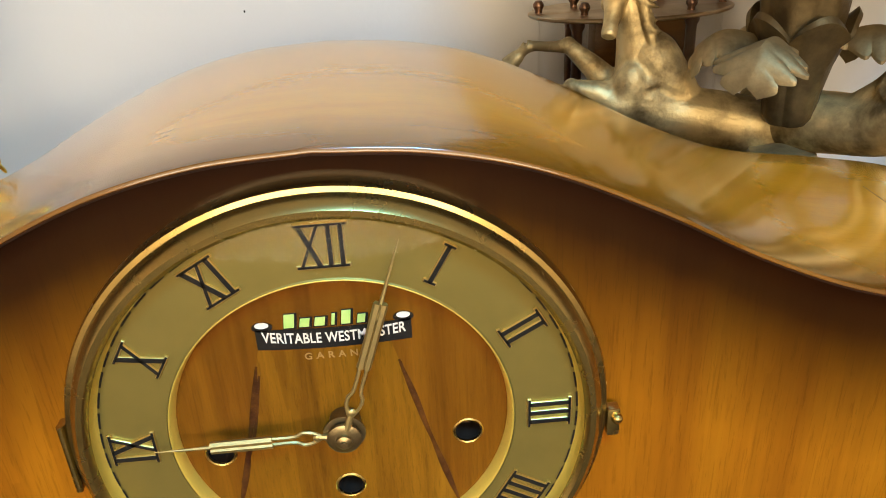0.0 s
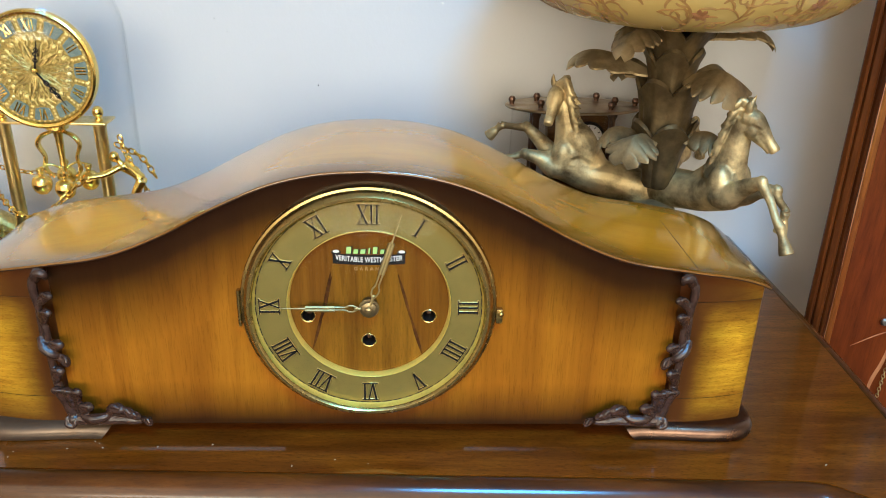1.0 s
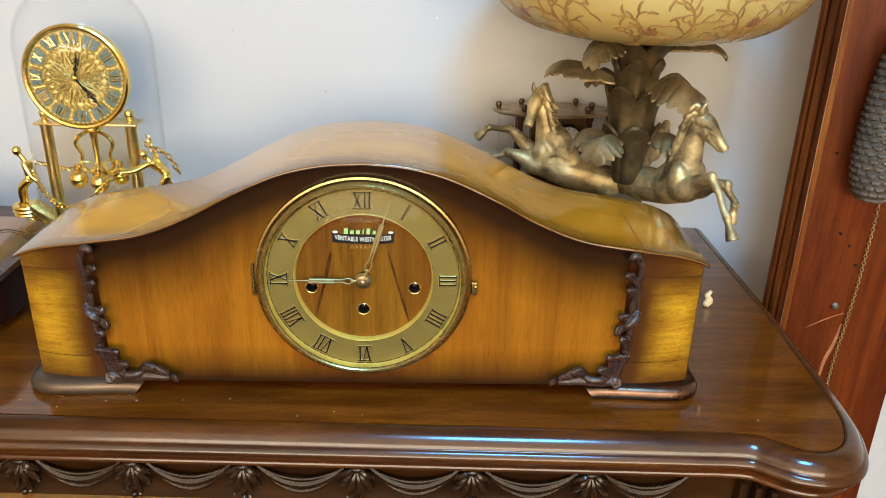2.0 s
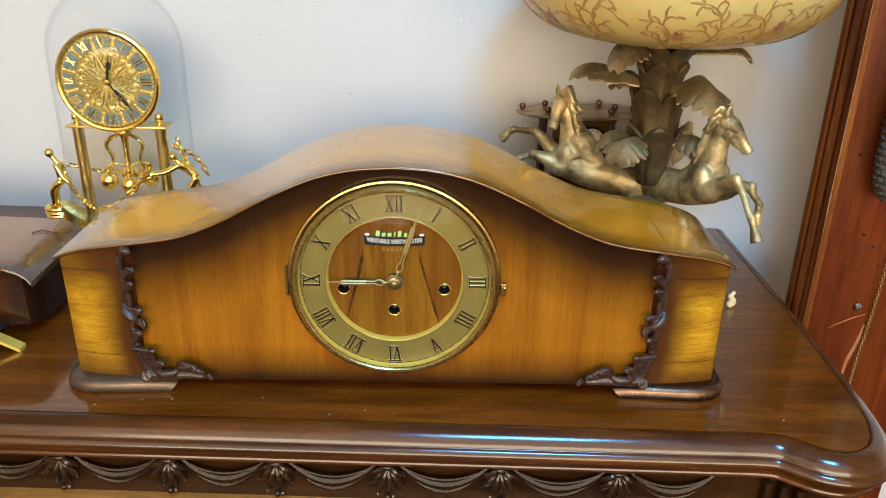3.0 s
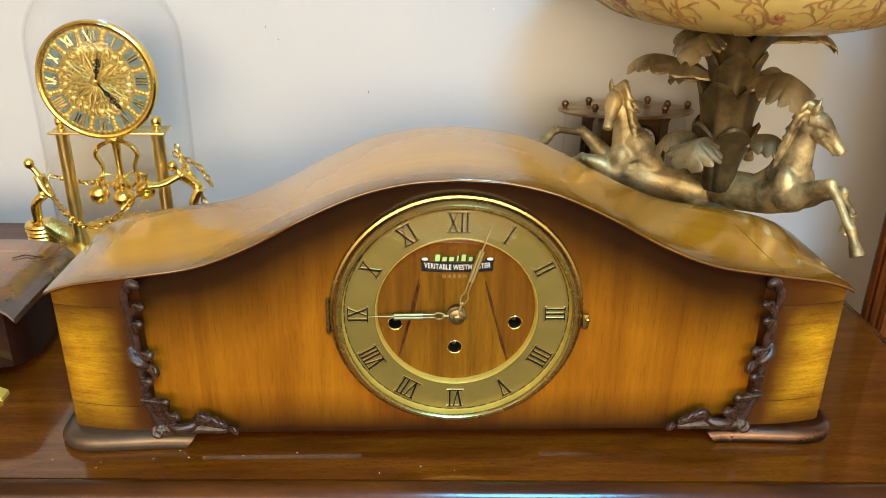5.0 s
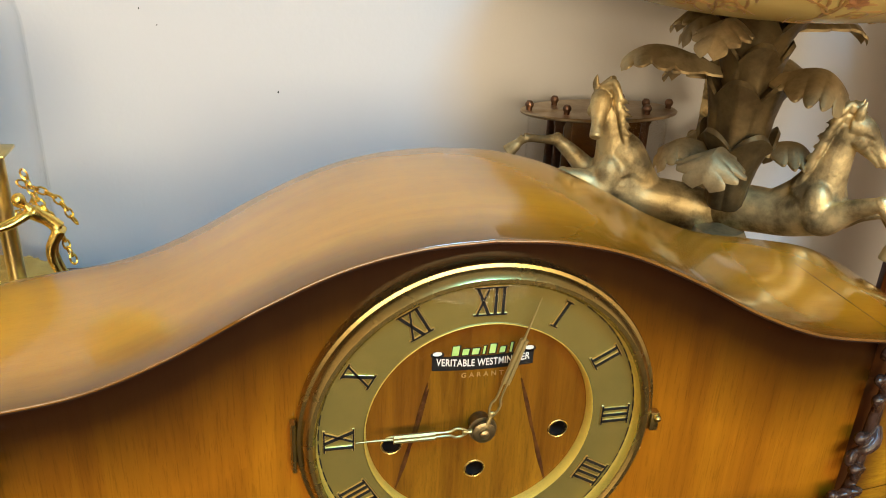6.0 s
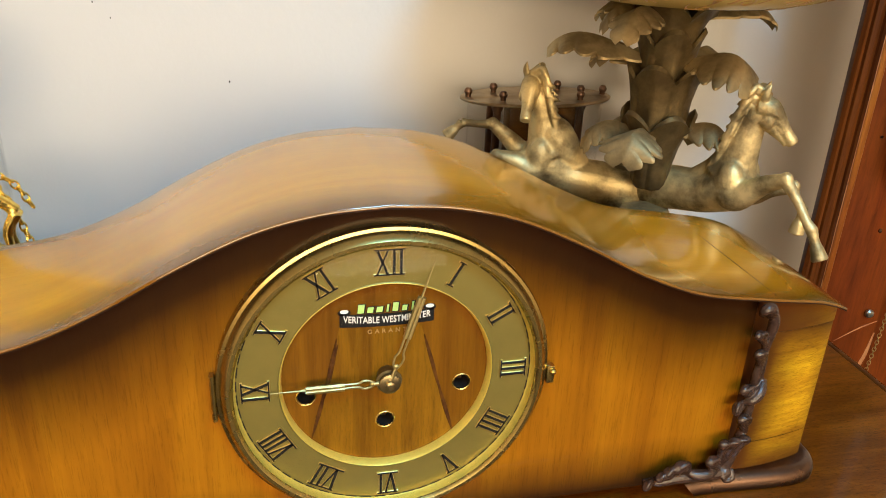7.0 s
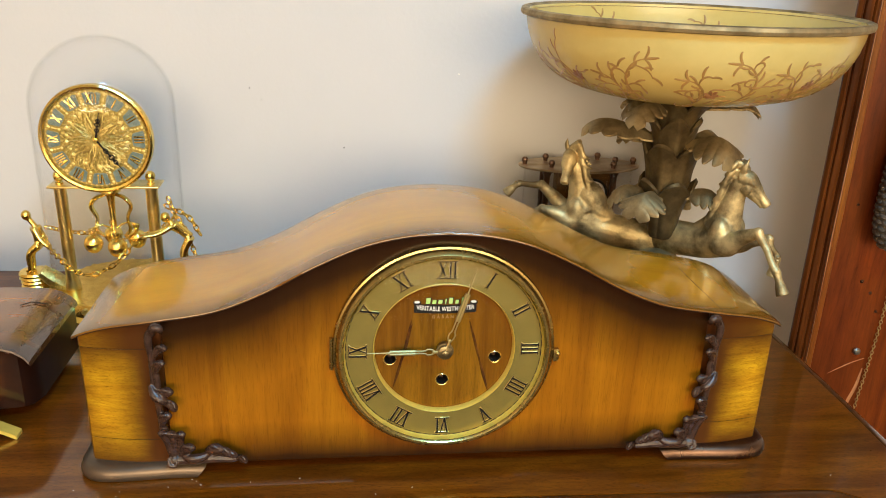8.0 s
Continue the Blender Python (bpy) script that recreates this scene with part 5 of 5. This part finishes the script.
    for s in (-1, 0, 1):
        t(Hd(((0.0965, s * 0.002, 0.1035), (0.104, s * 0.003, 0.103), (0.1105, s * 0.0042, 0.0955), (0.1125, s * 0.005, 0.0905))), [0.0026, 0.0026, 0.002, 0.0007], 8, 3)
    # lower legs and hooves
    for s, (knee, hoof, fet) in zip((-1, 1), legs):
        y2, y3 = s * 0.0195, s * 0.0245
        lump((knee[0] + 0.0005, y2, knee[1] + 0.0005), 0.0068, (1, 0.9, 1.05))
        t(((knee[0], y2, knee[1]), (knee[0] * 0.6 + fet[0] * 0.4, y2, knee[1] * 0.6 + fet[1] * 0.4), (knee[0] * 0.2 + fet[0] * 0.8, y3, knee[1] * 0.2 + fet[1] * 0.8), (fet[0], y3, fet[1])), [0.0064, 0.0046, 0.0044, 0.0058], 14)
        d = (Vector((hoof[0], 0, hoof[1])) - Vector((fet[0], 0, fet[1]))).normalized()
        t(((fet[0], y3, fet[1]), (hoof[0] * 0.6 + fet[0] * 0.4, y3, hoof[1] * 0.6 + fet[1] * 0.4), (hoof[0], y3, hoof[1])), [0.0056, 0.0045, 0.0058], 14, 4)
        t(((hoof[0], y3, hoof[1]), (hoof[0] + 0.012 * d.x, y3, hoof[1] + 0.012 * d.z)), [0.006, 0.008], 14, 2)
    return bm


LOW_LEGS = (((0.139, 0.04), (0.183, -0.012), (0.175, 0.003)), ((0.131, 0.022), (0.143, -0.012), (0.144, 0.0)))
HIGH_LEGS = (((0.135, 0.046), (0.178, 0.036), (0.17, 0.044)), ((0.129, 0.022), (0.157, 0.01), (0.149, 0.016)))
for at, head, legs, turn, withers in (((0.3086, 0.2687, 1.088), A(-61), LOW_LEGS, A(30), 0.011), ((0.2687, 0.294, 1.081), A(163), HIGH_LEGS, A(80), 0.02), ((0.301, 0.318, 1.078), A(60), LOW_LEGS, 0.0, 0.014)):
    fused(part("horse", horse(at, head, legs, turn, 0.88, withers), M_BRONZE, piece, "antique bronze leaping horse with flowing mane"), 0.0008, 4)

bowl = thing("bowl", (BX, BY, 1.244), "cream glazed bowl painted with brown scrolls, bronze rim", "bowl")
ZB, ZR = 1.251, 1.339
shape = [(0.0, 0.0), (0.055, 0.0), (0.088, 0.003), (0.117, 0.0095), (0.14, 0.0195), (0.1575, 0.0335), (0.1695, 0.051), (0.176, 0.07), (0.179, 0.0885)]
fine = [(p.x, p.z) for p in smooth_path([(r, 0, h) for r, h in shape], 5)]
bm = bmesh.new()
lathe(bm, [(r, ZB + h) for r, h in fine] + [(max(r - 0.005, 0), ZB + h + 0.004 * (1 - h / 0.09)) for r, h in fine[::-1]], (BX, BY, 0), 96)
part("bowl_shell", bm, M_CREAM, bowl, "cream yellow glazed bowl")
bm = bmesh.new()
lathe(bm, [(0.173, ZR - 0.003), (0.177, ZR + 0.0015), (0.1805, ZR + 0.003), (0.1838, ZR + 0.0018), (0.1848, ZR - 0.0015), (0.1838, ZR - 0.0045), (0.181, ZR - 0.0055), (0.1785, ZR - 0.0055)], (BX, BY, 0), 128,
      wobble=lambda a: 1 + 0.0012 * math.sin(64 * a))
part("bowl_rim", bm, M_BRONZE_DARK, bowl, "narrow antique bronze rim")


def on_bowl(az, h, inside=False):
    r = float(np.interp(h, [q[1] for q in fine], [q[0] for q in fine]))
    k = r + (-0.0052 if inside else 0.0002)
    return Vector((BX + k * math.cos(az), BY + k * math.sin(az), ZB + h + (0.003 if inside else 0)))


INK = {}


def tendril(az, h, turn, length, curl, w, inside, steps=18, mat=None):
    """One painted stroke on the bowl's curve; returns its places and turns, to branch from."""
    pts, way = [], []
    for k in range(steps):
        pts.append(on_bowl(az, min(max(h, 0.004), 0.083), inside))
        way.append((az, h, turn))
        r = max(0.06, float(np.interp(h, [q[1] for q in fine], [q[0] for q in fine])))
        az += length / steps * math.cos(turn) / r
        h += length / steps * math.sin(turn) * (0.45 + 0.5 * min(1, max(h, 0) / 0.05))
        turn += curl / steps * (0.5 + 1.6 * k / steps)
    mid = on_bowl(way[0][0], 0.03)
    outw = Vector((mid.x - BX, mid.y - BY, -0.06))
    bm = INK.setdefault("painted_blossom" if mat else "painted_scroll", None) or bmesh.new()
    INK["painted_blossom" if mat else "painted_scroll"] = bm
    tube(bm, pts, [w * (0.3 + 0.7 * math.sin(math.pi * (k + 1) / (steps + 1))) for k in range(steps)], 6, 0, 0.2, outw)
    return way


def sprig(az0, seed, inside=False):
    """A flowering scroll: a stem, curling side shoots and short leaf strokes."""
    g = random.Random(seed)
    s = 1 if seed % 4 else -1
    stem_way = tendril(az0, g.uniform(0.006, 0.014), math.pi / 2 - s * g.uniform(0.4, 0.9), g.uniform(0.055, 0.085), s * 1.8, 0.0013, inside, 22)
    for k in (5, 9, 13, 17):
        az, h, turn = stem_way[k]
        side = 1 if (k // 4) % 2 else -1
        shoot = tendril(az, h, turn + side * 0.8, g.uniform(0.02, 0.034), side * g.uniform(1.0, 4.5), g.uniform(0.0009, 0.0013), inside, 14)
        for j in (6, 12):
            a2, h2, t2 = shoot[j]
            tendril(a2, h2, t2 - side * 0.9, g.uniform(0.01, 0.017), side * 1.1, 0.0014, inside, 8)
    for k in range(3, 21, 3):
        az, h, turn = stem_way[k]
        side = g.choice((-1, 1))
        tendril(az, h, turn + side * g.uniform(0.5, 1.0), g.uniform(0.01, 0.017), -side * 1.1, 0.0013, inside, 8)
    az, h, turn = stem_way[-1]
    for k in range(3):
        tendril(az, h, turn + (k - 1) * 0.8, 0.016, 1.3 * (k - 1), 0.0014, inside, 8)
    if seed % 3 == 0:
        az, h, turn = stem_way[11]
        for k in range(7):
            tendril(az + 0.05 * s, h, k * 0.9 + turn, 0.0085, 0.8, 0.0023, inside, 6, M_BLOSSOM)


for k in range(22):
    sprig(2 * math.pi * (k + 0.35) / 22, 30 + k)
g = random.Random(91)
for k in range(26):
    # loose spirals low on the bowl
    side = g.choice((-1, 1))
    way = tendril(2 * math.pi * (k + g.uniform(-0.3, 0.3)) / 26, g.uniform(0.006, 0.03), g.uniform(0, 6.28), g.uniform(0.05, 0.07), side * g.uniform(6.0, 11.0), g.uniform(0.0008, 0.0011), False, 26)
    az, h, turn = way[5]
    tendril(az, h, turn - side * 0.9, g.uniform(0.009, 0.014), side * 0.8, 0.0015, False, 6)
for k in range(7):
    sprig(2 * math.pi * (k + 0.1) / 7, 60 + k, True)
tagged(part("painted_scroll", INK["painted_scroll"], M_SCROLL, bowl, "fine brown painted scrollwork"), kind="stuff")
tagged(part("painted_blossom", INK["painted_blossom"], M_BLOSSOM, bowl, "small reddish brown painted blossoms"), kind="stuff")

# ---- small oval four-glass clock behind ----
OX, OY = 0.221, 0.397
oval = thing("oval_clock", (OX, OY, T), "small brown oval four-glass clock with pillars", "clock")
for z, h, grow in ((1.1325, 0.0035, 0.0), (T + 0.004, 0.012, 0.004)):
    bm = bmesh.new()
    pr = [(0.0, z), (1.0 + grow, z), (1.02 + grow, z + h * 0.3), (1.02 + grow, z + h * 0.7), (1.0, z + h), (0.0, z + h)]
    lathe(bm, [(r * 0.08, q) for r, q in pr], (OX, OY, 0), 56)
    bmesh.ops.scale(bm, verts=bm.verts, vec=(1, 0.5, 1), space=Matrix.Translation((-OX, -OY, 0)))
    if z < 1:
        bmesh.ops.translate(bm, verts=bm.verts, vec=(0, 0, -0.004))
    part("oval_plate", bm, M_OVALTOP if z > 1 else M_PLATE, oval, "flat oval brown metal plate")
for u, v in ((-0.92, 0.0), (-0.52, 0.45), (-0.52, -0.45), (0.4, 0.62), (0.62, 0.05), (0.5, -0.55), (0.92, 0.0)):
    x, y = OX + 0.08 * u, OY + 0.04 * v
    bm = bmesh.new()
    lathe(bm, [(0.003, 1.136), (0.0028, 1.138), (0.0042, 1.1405), (0.0042, 1.1425), (0.0026, 1.145), (0, 1.1455)], (x, y, 0), 14)
    part("ball_screw", bm, M_PLATE, oval)
for a in (25, 155, 205, 335):
    x, y = OX + 0.05 * math.cos(A(a)) , OY + 0.028 * math.sin(A(a))
    bm = bmesh.new()
    lathe(bm, [(0, T + 0.012), (0.006, T + 0.012), (0.0055, T + 0.02), (0.0042, T + 0.024), (0.0042, 1.122), (0.006, 1.126), (0.006, 1.1325), (0, 1.1325)], (x, y, 0), 16)
    part("pillar", bm, M_PLATE, oval, "slim brown metal pillar")
bm = bmesh.new()
lathe(bm, [(0.0735, T + 0.0145), (0.0735, 1.131), (0.0725, 1.131), (0.0725, T + 0.0145)], (OX, OY, 0), 56)
bmesh.ops.scale(bm, verts=bm.verts, vec=(1, 0.5, 1), space=Matrix.Translation((-OX, -OY, 0)))
part("glass_panel", bm, M_GLASS, oval, "curved clear glass").visible_shadow = False
bm = bmesh.new()
box(bm, (OX + 0.008, OY + 0.006, 1.045), (0.075, 0.022, 0.17), 0.003)
part("movement_block", bm, M_STRIP, oval, "reddish brown wooden movement case")
bm = bmesh.new()
lathe(bm, [(0.0, 0.0), (0.017, 0.0), (0.017, 0.002), (0.0, 0.002)], (OX + 0.02, OY - 0.006, 1.098), 36, FRONT)
part("small_dial", bm, M_WHITE, oval, "small round white dial")
bm = bmesh.new()
lathe(bm, [(0.0165, 0.0), (0.0165, 0.004), (0.0195, 0.004), (0.0195, 0.0)], (OX + 0.02, OY - 0.006, 1.098), 36, FRONT)
for k in range(12):
    a = A(30 * k)
    box(bm, (OX + 0.02 + 0.0135 * math.sin(a), OY - 0.0082, 1.098 + 0.0135 * math.cos(a)), (0.001, 0.0006, 0.0024), 0, Matrix.Rotation(a, 3, "Y"))
part("small_dial_ring", bm, M_BLACK, oval)

# cream trinket behind the clock's end
bm = bmesh.new()
for k, (dx, z, r) in enumerate(((0, 0.006, 0.0075), (0.003, 0.014, 0.007), (-0.001, 0.022, 0.0058), (0.003, 0.0285, 0.0045), (0.006, 0.009, 0.005))):
    ball(bm, (0.387 + 0.7 * dx, 0.196, T + 0.65 * z), 0.65 * r, (1, 0.8, 1))
fused(tagged(part("trinket", bm, M_CREAMBIT), "small cream moulded trinket standing on the sideboard", "trinket"), 0.0012, 2)

# ---- tall red board beside the sideboard ----
board = thing("wooden_panel", (0.57, 0.26, 0), "tall red-stained wooden panel with a moulded brown edge", "wooden panel")
P0, P1 = Vector((0.4895, 0.274, 0)), Vector((0.658, 0.234, 0))
ALONG = (P1 - P0).normalized()
OUT = Vector((ALONG.y, -ALONG.x, 0))
BT = 2.05


def upright(profile, z0, z1):
    """Extrudes (along, out) points of the panel's plan upwards."""
    bm = bmesh.new()
    loops(bm, [[P0 + ALONG * a + OUT * o + Vector((0, 0, z)) for a, o in profile] for z in (z0, z1)])
    return bm


W = (P1 - P0).length
part("board", upright([(0.024, -0.012), (W, -0.012), (W, -0.004), (0.024, -0.004)], 0.0, BT), M_RED, board, "red-stained board with a long grain", smooth=False)
mould = [(0.004, -0.012), (0.0, 0.0), (0.0, 0.004), (0.003, 0.007), (0.006, 0.006), (0.0075, 0.003), (0.009, 0.006), (0.013, 0.0075), (0.0165, 0.006), (0.018, 0.002), (0.02, 0.0045), (0.024, 0.003), (0.0255, -0.001), (0.027, -0.0035), (0.027, -0.012)]
part("edge_moulding", upright(mould, 0.0, BT), M_REDMOULD, board, "reeded brown moulding along the edge")
part("worn_strip", upright([(0.0285, -0.0042), (0.0285, -0.0028), (0.03, -0.0022), (0.0345, -0.0026), (0.0355, -0.0042)], 0.0, BT), M_WORNSTRIP, board, "worn orange strip beside the moulding", smooth=False)
on_board = lambda a, z, o=0.0: P0 + ALONG * a + OUT * (o - 0.004) + Vector((0, 0, z))
bm = bmesh.new()
lathe(bm, [(0.0, 0.006), (0.0035, 0.0055), (0.005, 0.0035), (0.0045, 0.001), (0.0025, 0.0), (0.0025, -0.006)], on_board(0.0865, 0.923), 20, FRONT)
part("screw", bm, M_STEEL, board, "bare steel screw head")
for pts, r in ((((0.1, 0.913), (0.082, 0.903), (0.058, 0.886)), 0.0012), (((0.1, 0.898), (0.097, 0.87), (0.09, 0.84), (0.088, 0.8)), 0.0028), (((0.028, 1.4), (0.0285, 1.2), (0.0275, 1.1), (0.029, 0.98), (0.0275, 0.8)), 0.0012)):
    bm = bmesh.new()
    tube(bm, [on_board(a, z, 0.0) for a, z in pts], [r * 0.3] + [r * 0.75] * (len(pts) - 2) + [r * 0.2], 6, 4, 0.25, OUT)
    part("scrape", bm, M_SCAR, board, "bare scraped wood")
for a, z, r in ((0.075, 1.02, 0.0025), (0.088, 1.005, 0.0022), (0.05, 1.12, 0.0016), (0.03, 1.07, 0.0022), (0.1, 0.98, 0.002)):
    bm = bmesh.new()
    lathe(bm, [(0.0, 0.0006), (r, 0.0004), (r, -0.001)], on_board(a, z), 12, FRONT)
    part("nail_head", bm, M_FOOT, board)
# hanging cone weight and chain
weight = thing("cone_weight", on_board(0.088, 1.075, 0.032), "dark cast pine cone clock weight hanging on its chain", "clock weight")
wc = on_board(0.088, 0, 0.032)
bm = bmesh.new()
prof = [(0.0, 1.074), (0.012, 1.076), (0.02, 1.084), (0.0255, 1.1), (0.0275, 1.125), (0.027, 1.16), (0.0245, 1.2), (0.02, 1.235), (0.013, 1.262), (0.005, 1.272), (0.0, 1.273)]
lathe(bm, prof, (wc.x, wc.y, 0), 24)
for j in range(24):
    z = 1.08 + j * 0.0079
    r = float(np.interp(z, [q[1] for q in prof], [q[0] for q in prof]))
    n = 14
    for k in range(n):
        a = 2 * math.pi * (k + 0.5 * (j % 2)) / n
        vs = ball(bm, (0, 0, 0), 0.0058, (0.55, 1.0, 0.62), 1)
        bmesh.ops.rotate(bm, verts=vs, cent=(0, 0, 0), matrix=Matrix.Rotation(a, 3, "Z"))
        bmesh.ops.translate(bm, verts=vs, vec=(wc.x + r * math.cos(a), wc.y + r * math.sin(a), z))
part("cone", bm, M_CONE, weight, "dark scaled pine cone casting")
bm = bmesh.new()
chain_links(bm, [(wc.x, wc.y, 1.275), (wc.x, wc.y, 1.4), (wc.x, wc.y, 1.5), (wc.x, wc.y, 1.6)], 0.009, 0.0009)
part("chain", bm, M_FOOT, weight, "thin brass chain")
bm = bmesh.new()
tube(bm, [on_board(0.088, 1.607, -0.004), on_board(0.088, 1.605, 0.034), on_board(0.088, 1.612, 0.038)], 0.0018, 8)
part("hook", bm, M_STEEL, weight)
loose = thing("loose_chain", on_board(0.1, 0.75, 0.006), "thin brass clock chain hanging down the red panel", "chain")
bm = bmesh.new()
chain_links(bm, [on_board(0.112, 1.6, 0.006), on_board(0.11, 1.3, 0.006), on_board(0.107, 1.0, 0.006), on_board(0.103, 0.9, 0.006), on_board(0.099, 0.82, 0.006), on_board(0.1, 0.6, 0.006)], 0.0048, 0.0005)
part("chain", bm, M_HAND, loose, "small brass links")
